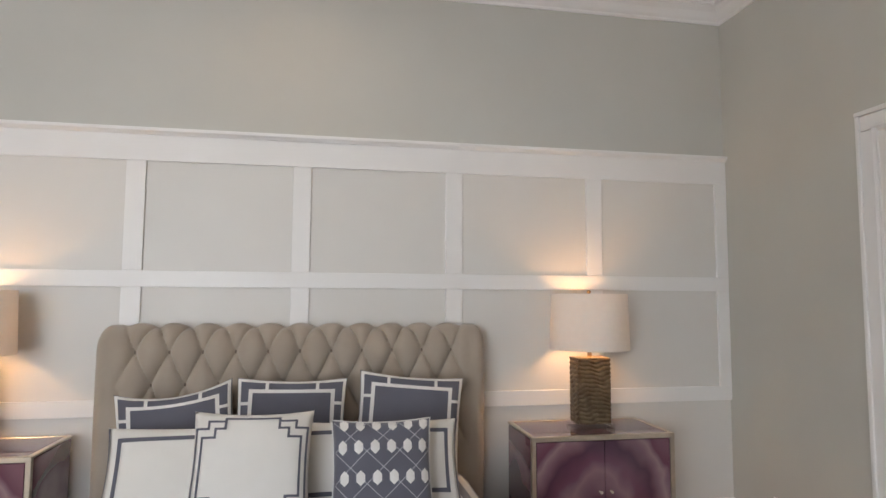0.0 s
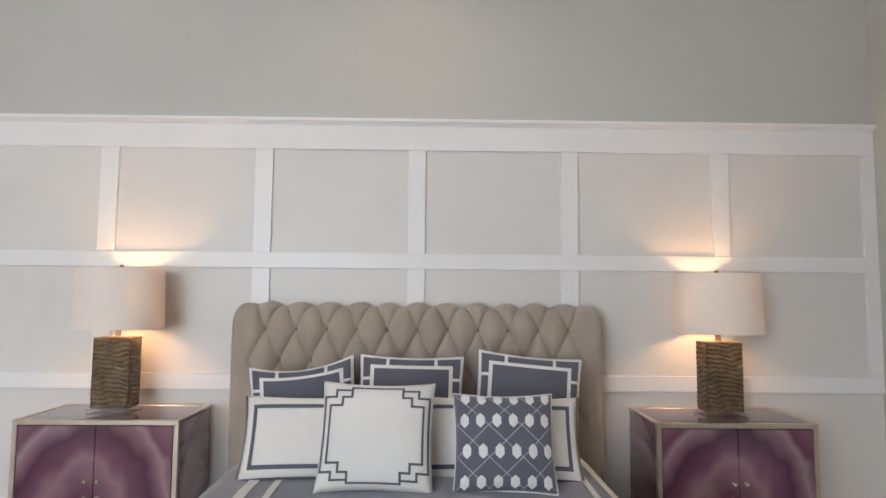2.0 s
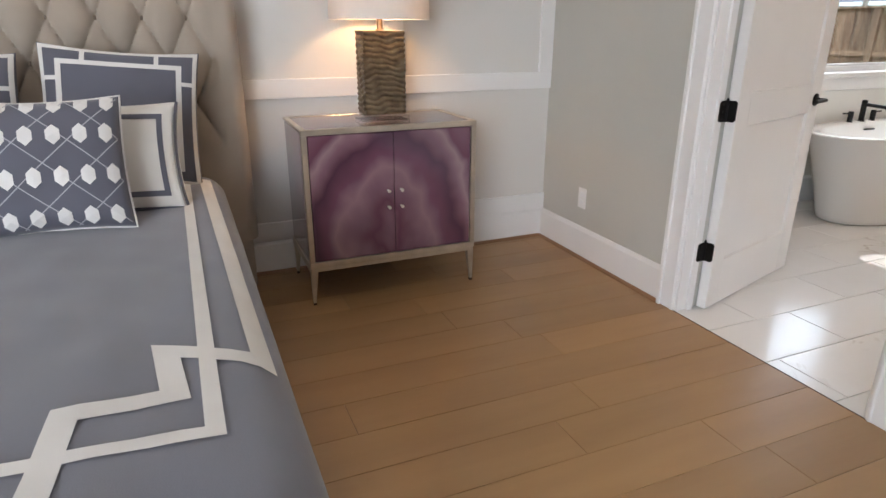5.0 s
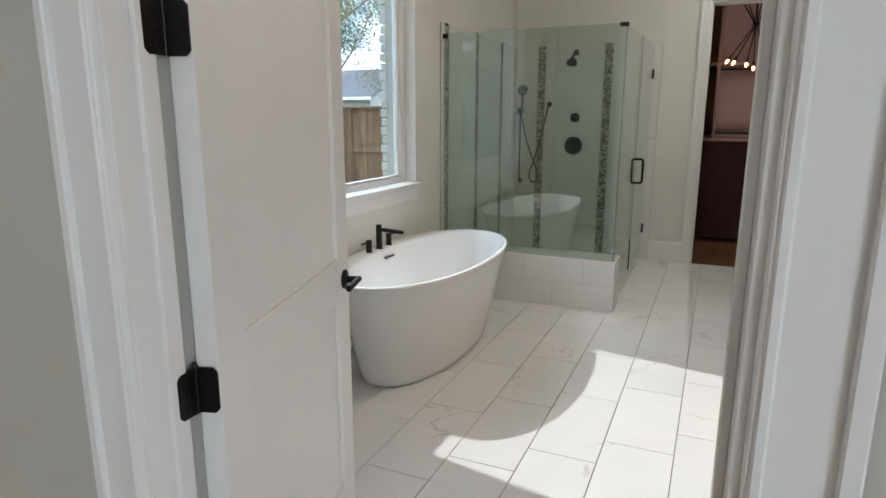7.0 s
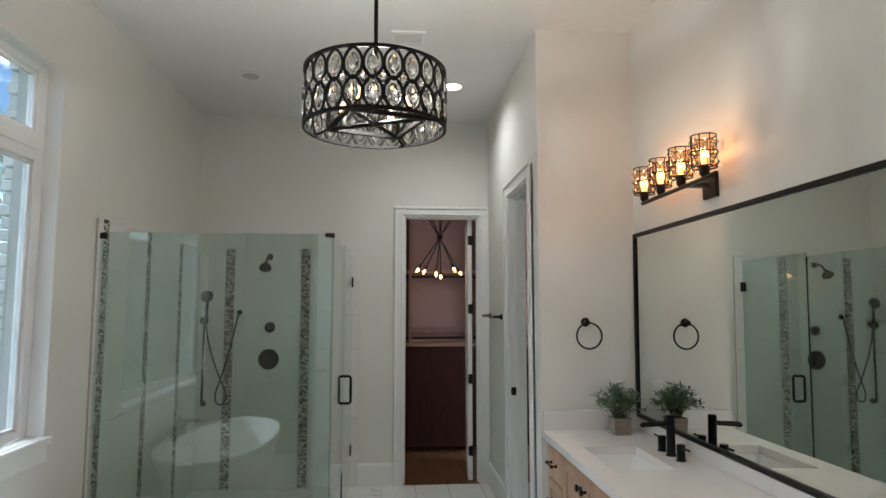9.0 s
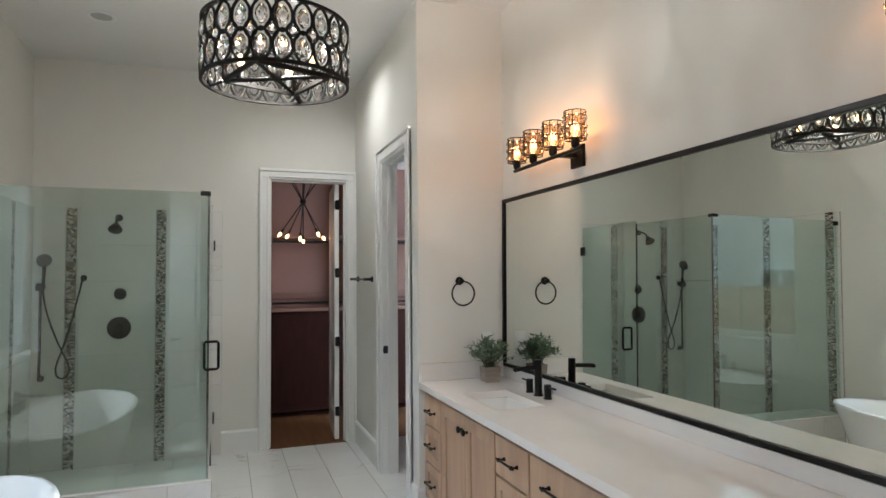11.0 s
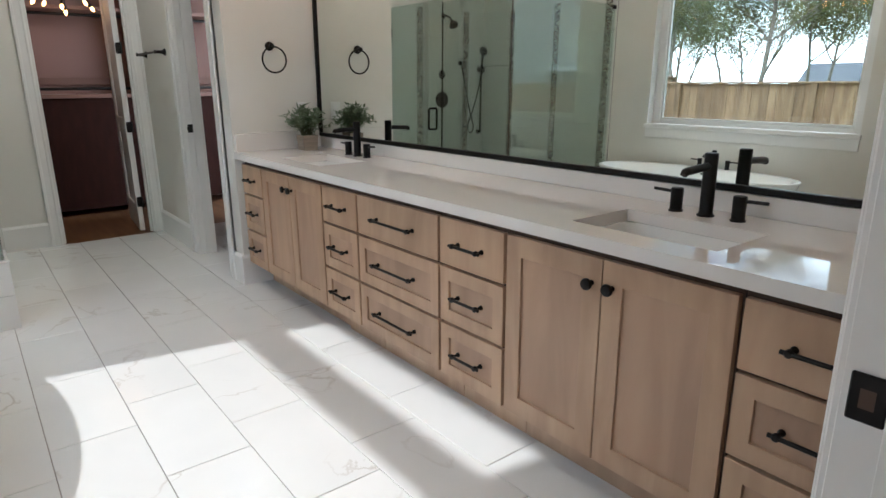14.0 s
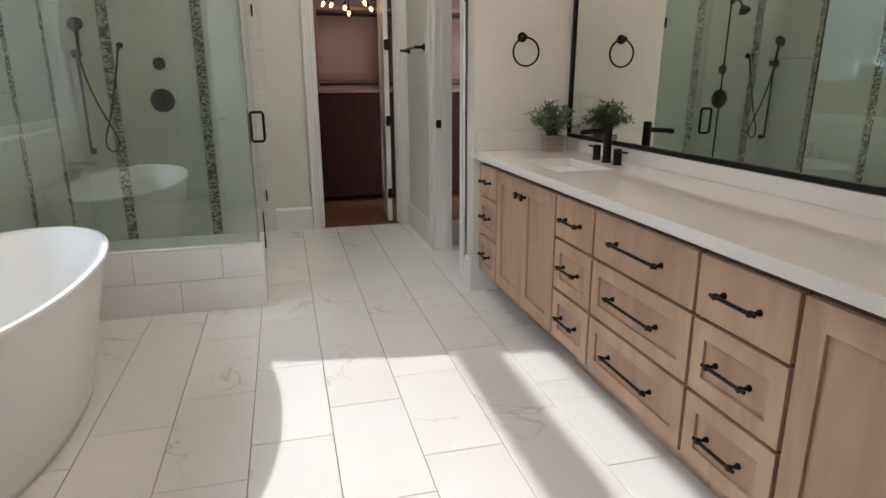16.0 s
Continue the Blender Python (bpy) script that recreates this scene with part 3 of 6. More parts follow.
part("drain", lathe(bmesh.new(), [(0.03, 0), (0.032, 0.004), (0.026, 0.007), (0.004, 0.008)], at=(TX, TY, TZ - 0.44)), M_BLACK, tub, smooth=True)


def faucet(name, at, facing, label, group, gap=0.105, h=0.2, reach=0.15, r=0.021):
    """Three-hole faucet: upright body with flat-topped cylinder, straight spout and two lever handles; facing is +1 or -1 along y."""
    x, y, z = at
    root = thing(name, at, label, "faucet", group)
    bm = lathe(bmesh.new(), [(r + 0.006, 0), (r + 0.007, 0.004), (r + 0.002, 0.007), (r, 0.012), (r, h - 0.003), (r - 0.003, h)], at=at)
    part("body", bm, M_BLACK, root, smooth=True)
    sz = z + h * 0.8
    part("spout", tube(bmesh.new(), [(x, y, sz), (x, y + facing * reach * 0.85, sz - 0.006), (x, y + facing * (reach - 0.006), sz - 0.008), (x, y + facing * reach, sz - 0.016)], [0.0125, 0.0125, 0.0125, 0.011], 14), M_BLACK, root, smooth=True)
    for s in (-1, 1):
        hx = x + s * gap
        bm = lathe(bmesh.new(), [(r + 0.002, 0), (r + 0.003, 0.004), (r - 0.001, 0.007), (r - 0.001, 0.045), (r - 0.0005, 0.047), (r - 0.0005, 0.075), (r - 0.003, 0.078)], at=(hx, y, z))
        hd = part("handle", bm, M_BLACK, root, smooth=True)
        part("lever", tube(bmesh.new(), [(hx + s * 0.01, y, z + 0.064), (hx + s * 0.085, y, z + 0.066)], [0.006, 0.0055], 10), M_BLACK, hd, smooth=True)
    return root


faucet("tub_faucet", (5.40, 3.672, TZ), -1, "matte black three-piece faucet on the bathtub rim", "", gap=0.125, h=0.155, reach=0.17, r=0.019)

# ---- shower enclosure ----
KX0, KX1, KZ, KY = 6.586, 6.865, 0.385, 2.375
GX, SGY, GT = 6.612, 2.40, 2.055
sh = structure("wall_shower_knee", boxes((KX0 + 0.01, KX1 - 0.01, KY + 0.01, WY - 0.02, -0.01, KZ - 0.012)), M_WHITEGROUT, "white tiled knee wall under the shower glass", "shower curb")
glassr = thing("shower_glass", (GX, SGY, 0), "clear frameless shower enclosure with black fittings", "shower screen")
part("fixed_pane", boxes((GX - 0.005, GX + 0.005, SGY, WY - 0.014, KZ + 0.002, GT)), M_SHGLASS, glassr)
part("side_pane", boxes((GX + 0.008, 7.565, SGY - 0.005, SGY + 0.005, KZ + 0.002, GT)), M_SHGLASS, glassr)
dr = part("glass_door", boxes((7.575, FX - 0.05, SGY - 0.005, SGY + 0.005, 0.1, GT + 0.03)), M_SHGLASS, glassr)
part("edge_strip", boxes((GX - 0.006, GX + 0.007, SGY - 0.007, SGY - 0.0055, KZ + 0.002, GT)), M_GAP, glassr, "dark sealed glass corner")
part("door_seal", boxes((7.566, 7.574, SGY - 0.005, SGY + 0.005, 0.1, GT)), M_BLACK, glassr)
part("clamp", boxes((GX - 0.01, GX + 0.04, SGY - 0.011, SGY + 0.011, GT - 0.02, GT + 0.006), (GX - 0.011, GX + 0.011, SGY, SGY + 0.045, GT - 0.02, GT + 0.006), bevel=0.002), M_BLACK, glassr)
part("clamp", boxes((GX - 0.011, GX + 0.011, WY - 0.06, WY - 0.013, GT - 0.04, GT - 0.005), bevel=0.002), M_BLACK, glassr)
for z in (0.33, 1.83):
    part("hinge", boxes((FX - 0.085, FX - 0.012, SGY - 0.012, SGY + 0.012, z - 0.045, z + 0.045), bevel=0.003), M_BLACK, glassr)
for s in (-1, 1):
    y = SGY + s * 0.05
    pts = [(7.72, SGY, 0.86)] + [(7.72, y - s * 0.012, 0.86), (7.72, y, 0.872), (7.72, y, 1.055), (7.72, y - s * 0.012, 1.067)] + [(7.72, SGY, 1.067)]
    part("handle", tube(bmesh.new(), pts, 0.0105, 12), M_BLACK, dr, "black square-cornered pull", smooth=50)


def fixture(name, bm, label, category, material=M_BRONZE):
    return tagged(part(name, bm, material, smooth=True), label, category)


SWX = FX - 0.022


def disc(z, y, r, name, label):
    root = thing(name, (SWX, y, z), label, "shower valve")
    bm = lathe(bmesh.new(), [(r, 0), (r, -0.004), (r - 0.006, -0.01), (r * 0.35, -0.012)], at=(SWX, y, z), axis="x", seg=32)
    part("plate", bm, M_BRONZE, root, smooth=True)
    bm = lathe(bmesh.new(), [(r * 0.34, -0.011), (r * 0.32, -0.045), (r * 0.2, -0.05)], at=(SWX, y, z), axis="x", seg=20)
    tube(bm, [(SWX - 0.04, y, z), (SWX - 0.045, y - r * 0.5, z - r * 0.5)], 0.006, 8)
    part("knob", bm, M_BRONZE, root, smooth=True)


disc(1.135, 3.14, 0.092, "shower_valve", "large round dark bronze shower valve on white tile")
disc(1.42, 3.135, 0.048, "shower_diverter", "small round dark bronze diverter on white tile")
root = thing("overhead_shower", (SWX, 3.15, 2.06), "dark bronze shower head on short arm", "shower head")
part("flange", lathe(bmesh.new(), [(0.03, 0), (0.03, -0.006), (0.014, -0.014)], at=(SWX, 3.15, 2.06), axis="x"), M_BRONZE, root, smooth=True)
part("arm", tube(bmesh.new(), [(SWX, 3.15, 2.06), (SWX - 0.06, 3.15, 2.063), (SWX - 0.12, 3.15, 2.04), (SWX - 0.145, 3.15, 2.01)], 0.0095), M_BRONZE, root, smooth=True)
bm = lathe(bmesh.new(), [(0.012, 0.03), (0.018, 0.012), (0.05, -0.035), (0.053, -0.05), (0.047, -0.054), (0.005, -0.055)])
bmesh.ops.transform(bm, matrix=pose(SWX - 0.165, 3.15, 1.985, 0, 38, 0), verts=bm.verts)
part("head", bm, M_BRONZE, root, smooth=True)
root = thing("hand_shower", (SWX, 3.70, 0.75), "dark bronze hand shower with slide bar and looped hose", "hand shower")
part("slide_bar", tube(bmesh.new(), [(SWX - 0.05, 3.70, 0.74), (SWX - 0.05, 3.70, 1.5)], 0.011), M_BRONZE, root, smooth=True)
for z in (0.75, 1.49):
    part("bracket", lathe(bmesh.new(), [(0.026, 0), (0.026, -0.008), (0.013, -0.014), (0.012, -0.055)], at=(SWX, 3.70, z), axis="x"), M_BRONZE, root, smooth=True)
part("holder", boxes((SWX - 0.095, SWX - 0.03, 3.672, 3.728, 1.455, 1.515), bevel=0.01), M_BRONZE, root, smooth=True)
bm = tube(bmesh.new(), [(SWX - 0.085, 3.68, 1.43), (SWX - 0.095, 3.67, 1.56), (SWX - 0.12, 3.66, 1.66)], [0.011, 0.013, 0.016])
part("wand", bm, M_BRONZE, root, smooth=True)
bm = lathe(bmesh.new(), [(0.015, -0.03), (0.045, -0.012), (0.055, 0.006), (0.052, 0.014), (0.005, 0.016)], axis="x")
bmesh.ops.transform(bm, matrix=pose(SWX - 0.125, 3.66, 1.695, 0, 200, 0), verts=bm.verts)
part("spray_head", bm, M_BRONZE, root, smooth=True)
pts = []
for i in range(41):
    t = i / 40
    if t < 0.42:
        k = t / 0.42
        pts.append((SWX - 0.07, 3.675 - 0.20 * k ** 1.5, 1.43 - 0.6 * k))
    elif t < 0.58:
        k = (t - 0.42) / 0.16 * math.pi
        pts.append((SWX - 0.06, 3.5375 - 0.0625 * math.cos(k), 0.83 - 0.1 * math.sin(k)))
    else:
        k = (t - 0.58) / 0.42
        pts.append((SWX - 0.05 + 0.02 * k, 3.6 - 0.19 * k ** 0.75, 0.83 + 0.71 * k))
for i in range(2):
    pts = [pts[0]] + [tuple((a + b + c) / 3 for a, b, c in zip(p, q, r)) for p, q, r in zip(pts, pts[1:], pts[2:])] + [pts[-1]]
part("hose", tube(bmesh.new(), pts, 0.0075, 8), M_BRONZE, root, smooth=True)
part("hose_outlet", lathe(bmesh.new(), [(0.025, 0), (0.025, -0.008), (0.012, -0.014), (0.012, -0.035)], at=(SWX, 3.405, 1.555), axis="x"), M_BRONZE, root, smooth=True)

# ---- vanity ----
VY, VB = 1.1, 0.152


def shaker(bm, x0, x1, z0, z1, rail):
    """A shaker frame in one piece: outer and inner rim with softened front edges."""
    rims = []
    for k, y in ((0.0, VY - 0.02), (0.0, VY - 0.0015), (0.0015, VY), (rail - 0.0012, VY), (rail, VY - 0.0012), (rail, VY - 0.02)):
        rims.append([bm.verts.new((x, y, z)) for x, z in ((x0 + k, z0 + k), (x1 - k, z0 + k), (x1 - k, z1 - k), (x0 + k, z1 - k))])
    for r, q in zip(rims, rims[1:] + rims[:1]):
        for i in range(4):
            bm.faces.new((r[i], r[(i + 1) % 4], q[(i + 1) % 4], q[i]))


def bar_pull(x, z, length, parent):
    bm = tube(bmesh.new(), [(x - length / 2 - 0.018, VY + 0.032, z), (x + length / 2 + 0.018, VY + 0.032, z)], 0.0058, 10)
    for s in (-1, 1):
        lathe(bm, [(0.0095, 0), (0.009, 0.006), (0.005, 0.012), (0.005, 0.022), (0.0098, 0.026), (0.0098, 0.036), (0.007, 0.039)], at=(x + s * length / 2, VY, z), axis="y", seg=12)
    part("pull", bm, M_BLACK, parent, "matte black bar pull", smooth=True)


def unit_body(x0, x1, root, toe, top=0.829):
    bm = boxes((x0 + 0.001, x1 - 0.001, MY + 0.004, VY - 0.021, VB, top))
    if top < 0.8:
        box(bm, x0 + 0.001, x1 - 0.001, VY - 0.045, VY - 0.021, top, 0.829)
    # carcass shows only between the fronts; its dark colour stands for shade there
    part("body", bm, M_GAP, root, "cabinet carcass, gap shade put into its dark brown")
    part("toe_board", boxes((x0 + 0.001, x1 - 0.001, toe - 0.02, toe, 0.0, VB - 0.001)), M_ALDER, root)


def drawer_unit(x0, x1, label, pull, toe=0.97):
    root = thing("drawer_cabinet", ((x0 + x1) / 2, 0.8, 0), label, "cabinet", "vanity cabinets under the quartz counter")
    unit_body(x0, x1, root, toe)
    g = 0.006
    for i, (z0, z1) in enumerate(((0.16, 0.378), (0.39, 0.61), (0.622, 0.802))):
        bm = bmesh.new()
        if i == 2:
            box(bm, x0 + g, x1 - g, VY - 0.02, VY, z0, z1, bevel=0.002)
            fr = part("drawer_front", bm, M_ALDER, root)
        else:
            rail = 0.052
            shaker(bm, x0 + g, x1 - g, z0, z1, rail)
            fr = part("drawer_front", bm, M_ALDER, root)
            part("panel", boxes((x0 + g + rail - 0.003, x1 - g - rail + 0.003, VY - 0.018, VY - 0.009, z0 + rail - 0.003, z1 - rail + 0.003)), M_ALDERPANEL, fr)
        bar_pull((x0 + x1) / 2, (z0 + z1) / 2 + (0.0 if i == 2 else 0.005), pull, fr)


def door_unit(x0, x1, label, toe=0.97):
    root = thing("door_cabinet", ((x0 + x1) / 2, 0.8, 0), label, "cabinet", "vanity cabinets under the quartz counter")
    unit_body(x0, x1, root, toe, 0.66)
    mid, g, rail = (x0 + x1) / 2, 0.006, 0.068
    for a, b, s in ((x0 + g, mid - 0.002, 1), (mid + 0.002, x1 - g, -1)):
        bm = bmesh.new()
        shaker(bm, a, b, 0.158, 0.802, rail)
        d = part("cabinet_door", bm, M_ALDER, root)
        part("panel", boxes((a + rail - 0.003, b - rail + 0.003, VY - 0.018, VY - 0.009, 0.158 + rail - 0.003, 0.802 - rail + 0.003)), M_ALDERPANEL, d)
        kx = mid - s * 0.036
        bm = lathe(bmesh.new(), [(0.009, 0), (0.007, 0.006), (0.0065, 0.014), (0.017, 0.02), (0.0185, 0.026), (0.016, 0.032), (0.005, 0.034)], at=(kx, VY, 0.725), axis="y", seg=18)
        part("knob", bm, M_BLACK, d, "matte black round knob", smooth=True)


drawer_unit(6.205, 6.515, "stained alder three-drawer cabinet against the wall", 0.1, 0.95)
door_unit(5.437, 6.203, "stained alder two-door cabinet below the far sink", 0.95)
drawer_unit(5.092, 5.435, "stained alder narrow three-drawer cabinet", 0.13)
drawer_unit(4.478, 5.09, "stained alder wide three-drawer cabinet", 0.27)
drawer_unit(4.113, 4.476, "stained alder three-drawer cabinet with bar pulls", 0.13)
door_unit(3.317, 4.111, "stained alder two-door cabinet below the sink")
drawer_unit(2.93, 3.315, "stained alder three-drawer cabinet beside the doorway", 0.13)

CT, CB, CY = 0.872, 0.832, 1.132
SINKS = ((3.43, 3.9), (5.6, 6.07))
S0, S1 = 0.735, 1.02
counter = thing("countertop", (4.7, 0.8, CB), "white quartz vanity countertop with soft veins", "countertop")
bm = boxes((2.91, SX - 0.002, S1, CY, CB, CT), (2.91, SX - 0.002, MY + 0.003, S0, CB, CT))
edges = (2.91, 3.43, 3.9, 5.6, 6.07, SX - 0.002)
for a, b in ((edges[0], edges[1]), (edges[2], edges[3]), (edges[4], edges[5])):
    box(bm, a, b, S0, S1, CB, CT)
bmesh.ops.remove_doubles(bm, verts=bm.verts, dist=0.0001)
part("slab", bm, M_QUARTZ, counter)
part("backsplash", boxes((2.91, SX - 0.024, MY + 0.002, MY + 0.022, CT + 0.0005, 0.941), bevel=0.0015), M_QUARTZ, counter)
part("side_splash", boxes((SX - 0.022, SX - 0.002, MY + 0.002, CY - 0.012, CT + 0.0005, 0.985), bevel=0.0015), M_QUARTZ, counter)


def basin(x0, x1):
    root = thing("sink", ((x0 + x1) / 2, (S0 + S1) / 2, 0.7), "white rectangular undermount sink basin", "sink", "undermount sinks")
    bm = bmesh.new()
    c = ((x0 + x1) / 2, (S0 + S1) / 2)
    a, b = (x1 - x0) / 2, (S1 - S0) / 2
    rings = []
    for k, z, e in ((1.06, CB - 0.001, 9), (0.985, CB - 0.001, 9), (0.975, CB - 0.012, 9), (0.95, CB - 0.1, 8), (0.9, CB - 0.125, 7), (0.75, CB - 0.135, 6), (0.1, CB - 0.142, 2.2)):
        rings.append([bm.verts.new((c[0] + oval(a * k, b * k, 2 * math.pi * i / 48 + 0.01, e)[0], c[1] + oval(a * k, b * k, 2 * math.pi * i / 48 + 0.01, e)[1], z)) for i in range(48)])
    for r, q in zip(rings, rings[1:]):
        for i in range(48):
            bm.faces.new((r[i], r[(i + 1) % 48], q[(i + 1) % 48], q[i]))
    bm.faces.new(rings[-1])
    part("bowl", bm, M_PORCELAIN, root, smooth=50)
    part("drain", lathe(bmesh.new(), [(0.022, 0), (0.024, 0.003), (0.018, 0.005), (0.003, 0.006)], at=(c[0], c[1] - 0.02, CB - 0.142)), M_BLACK, root, smooth=True)


for a, b in SINKS:
    basin(a, b)
faucet("sink_faucet", (3.675, 0.64, CT), 1, "matte black widespread faucet behind the sink", "vanity faucets")
faucet("sink_faucet", (5.85, 0.64, CT), 1, "matte black widespread faucet behind the sink", "vanity faucets")

mir = thing("vanity_mirror", (4.78, MY, 1.0), "long wall mirror in thin black frame above the vanity", "mirror")
MX0, MX1, MZ0, MZ1 = 3.0, SX - 0.012, 0.944, 2.062
part("mirror_glass", boxes((MX0 + 0.01, MX1 - 0.01, MY + 0.004, MY + 0.014, MZ0 + 0.01, MZ1 - 0.01)), M_MIRROR, mir)
for r in ((MX0, MX1, MZ0, MZ0 + 0.022), (MX0, MX1, MZ1 - 0.022, MZ1), (MX0, MX0 + 0.022, MZ0 + 0.023, MZ1 - 0.023), (MX1 - 0.022, MX1, MZ0 + 0.023, MZ1 - 0.023)):
    part("frame_bar", boxes((r[0], r[1], MY + 0.002, MY + 0.026, r[2], r[3]), bevel=0.002), M_BLACK, mir)

mir.matrix_basis = pose(4.78, MY + 0.001, 1.0, 0.5)

# ---- fittings on the bath walls ----
root = thing("towel_ring", (SX, 0.845, 1.515), "black towel ring on the wall beside the mirror", "towel ring")
part("mount", lathe(bmesh.new(), [(0.027, 0), (0.028, -0.006), (0.02, -0.012), (0.012, -0.016), (0.012, -0.045), (0.016, -0.05), (0.01, -0.056)], at=(SX, 0.845, 1.515), axis="x"), M_BLACK, root, smooth=True)
part("ring", tube(bmesh.new(), [(SX - 0.042, 0.845 - 0.012 + 0.078 * math.sin(2 * math.pi * k / 40), 1.433 + 0.078 * math.cos(2 * math.pi * k / 40)) for k in range(41)], 0.0055, 8, cap=False), M_BLACK, root, smooth=True)
root = thing("towel_bar", (7.8, HY, 1.525), "black towel bar on the partition wall", "towel bar")
for x in (7.83, 8.4):
    part("mount", lathe(bmesh.new(), [(0.027, 0), (0.027, 0.006), (0.014, 0.02), (0.011, 0.06), (0.014, 0.078)], at=(x, HY, 1.525), axis="y"), M_BLACK, root, smooth=True)
part("bar", tube(bmesh.new(), [(7.8, HY + 0.066, 1.525), (8.43, HY + 0.066, 1.525)], 0.008), M_BLACK, root, smooth=True)


def outlet(name, plane, face, out, u, z, label):
    at = (face, u, z) if plane == "x" else (u, face, z)
    root = thing(name, at, label, "outlet")

    def slab(u0, u1, z0, z1, d, b=0.0):
        lo, hi = sorted((face, face + out * d))
        return boxes((lo, hi, u0, u1, z0, z1), bevel=b) if plane == "x" else boxes((u0, u1, lo, hi, z0, z1), bevel=b)
    part("plate", slab(u - 0.036, u + 0.036, z - 0.058, z + 0.058, 0.005, 0.002), M_TRIM, root)
    for dz in (-0.022, 0.022):
        part("socket", slab(u - 0.016, u + 0.016, z + dz - 0.014, z + dz + 0.014, 0.0075, 0.001), M_VINYL, root)


outlet("wall_outlet", "x", RX, -1, 3.43, 0.35, "white power outlet low on bedroom wall")
outlet("wall_outlet", "x", SX, -1, 0.66, 1.11, "white power outlet above the counter")
outlet("light_switch", "y", HY, 1, 7.68, 1.18, "white wall plate beside the narrow doorway")

# ceiling fittings
root = thing("ceiling_vent", (6.73, 1.94, CEIL), "square white ceiling exhaust vent", "vent")
part("frame", boxes((6.62, 6.64, 1.83, 2.05, CEIL - 0.012, CEIL - 0.001), (6.82, 6.84, 1.83, 2.05, CEIL - 0.012, CEIL - 0.001), (6.64, 6.82, 1.83, 1.85, CEIL - 0.012, CEIL - 0.001), (6.64, 6.82, 2.03, 2.05, CEIL - 0.012, CEIL - 0.001)), M_VINYL, root)
part("backing", boxes((6.64, 6.82, 1.85, 2.03, CEIL - 0.003, CEIL - 0.001)), M_GROUT, root)
slat = mesh_of("slat", boxes((-0.006, 0.006, -0.09, 0.09, -0.009, -0.005)), M_VINYL)
for i in range(7):
    piece("slat", slat, root, (6.655 + i * 0.025, 1.94, CEIL))
M_BULB = glow("warm_bulb_glow", (1.0, 0.52, 0.19), 6.0)
M_LED = glow("downlight_glow", (1.0, 0.82, 0.6), 9.0)
M_SPK = mat("grey_grille", (0.5, 0.5, 0.48), 0.6, scale=40)
for x, y, lit in ((7.5, 3.13, False), (7.6, 1.56, True)):
    root = thing("recessed_downlight" if lit else "ceiling_speaker", (x, y, CEIL), "lit white recessed ceiling downlight" if lit else "round white recessed fitting in the ceiling", "downlight" if lit else "ceiling fitting")
    part("trim_ring", lathe(bmesh.new(), [(0.095, -0.001), (0.097, -0.006), (0.085, -0.01), (0.07, -0.006), (0.068, -0.001)], at=(x, y, CEIL), seg=32), M_VINYL, root, smooth=True)
    part("lens", lathe(bmesh.new(), [(0.068, -0.002), (0.066, -0.005), (0.01, -0.006)], at=(x, y, CEIL), seg=32), M_LED if lit else M_SPK, root, smooth=True)
lamp("downlight_lamp", "SPOT", look((7.6, 1.56, CEIL - 0.02), (7.6, 1.56, 0)), 34, (1.0, 0.93, 0.84), radius=0.06, spot=(radians(160), 1.0))

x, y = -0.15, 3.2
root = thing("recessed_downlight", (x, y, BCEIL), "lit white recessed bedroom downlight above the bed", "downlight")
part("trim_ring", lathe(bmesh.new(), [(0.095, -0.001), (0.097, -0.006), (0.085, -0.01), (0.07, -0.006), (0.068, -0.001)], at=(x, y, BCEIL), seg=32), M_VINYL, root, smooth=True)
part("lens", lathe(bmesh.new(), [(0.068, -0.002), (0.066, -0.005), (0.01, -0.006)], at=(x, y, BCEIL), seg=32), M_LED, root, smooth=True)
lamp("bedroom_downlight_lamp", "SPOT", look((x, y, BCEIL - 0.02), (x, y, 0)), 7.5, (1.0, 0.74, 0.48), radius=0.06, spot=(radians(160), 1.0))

# ---- chandelier ----
M_DRUM = mat("blackened_drum_metal", (0.008, 0.007, 0.006), 0.6, 0.0, vary=0.2, scale=20, spec=0.25)
M_CRYSTAL = mat("cut_crystal", (0.86, 0.86, 0.86), 0.01, vary=0.01, spec=0.8)
M_CRYSTAL.node_tree.nodes["Principled BSDF"].inputs["Transmission Weight"].default_value = 1.0
M_CRYSTAL.node_tree.nodes["Principled BSDF"].inputs["IOR"].default_value = 1.6
HX, HYC, HZ, HR, HH = 5.38, 2.11, 2.355, 0.297, 0.255
ch = thing("drum_chandelier", (HX, HYC, HZ), "round dark metal drum chandelier with oval crystals", "chandelier")
for z in (HZ + 0.007, HZ + HH - 0.007):
    bm = bmesh.new()
    lathe_rows = [(HR - 0.006, -0.007), (HR + 0.006, -0.007), (HR + 0.006, 0.007), (HR - 0.006, 0.007)]
    rr = [[bm.verts.new((HX + r * math.cos(2 * math.pi * k / 64), HYC + r * math.sin(2 * math.pi * k / 64), z + h)) for k in range(64)] for r, h in lathe_rows]
    for i in range(4):
        for k in range(64):
            bm.faces.new((rr[i][k], rr[i][(k + 1) % 64], rr[(i + 1) % 4][(k + 1) % 64], rr[(i + 1) % 4][k]))
    part("rim_ring", bm, M_DRUM, ch, smooth=True)
NC = 24


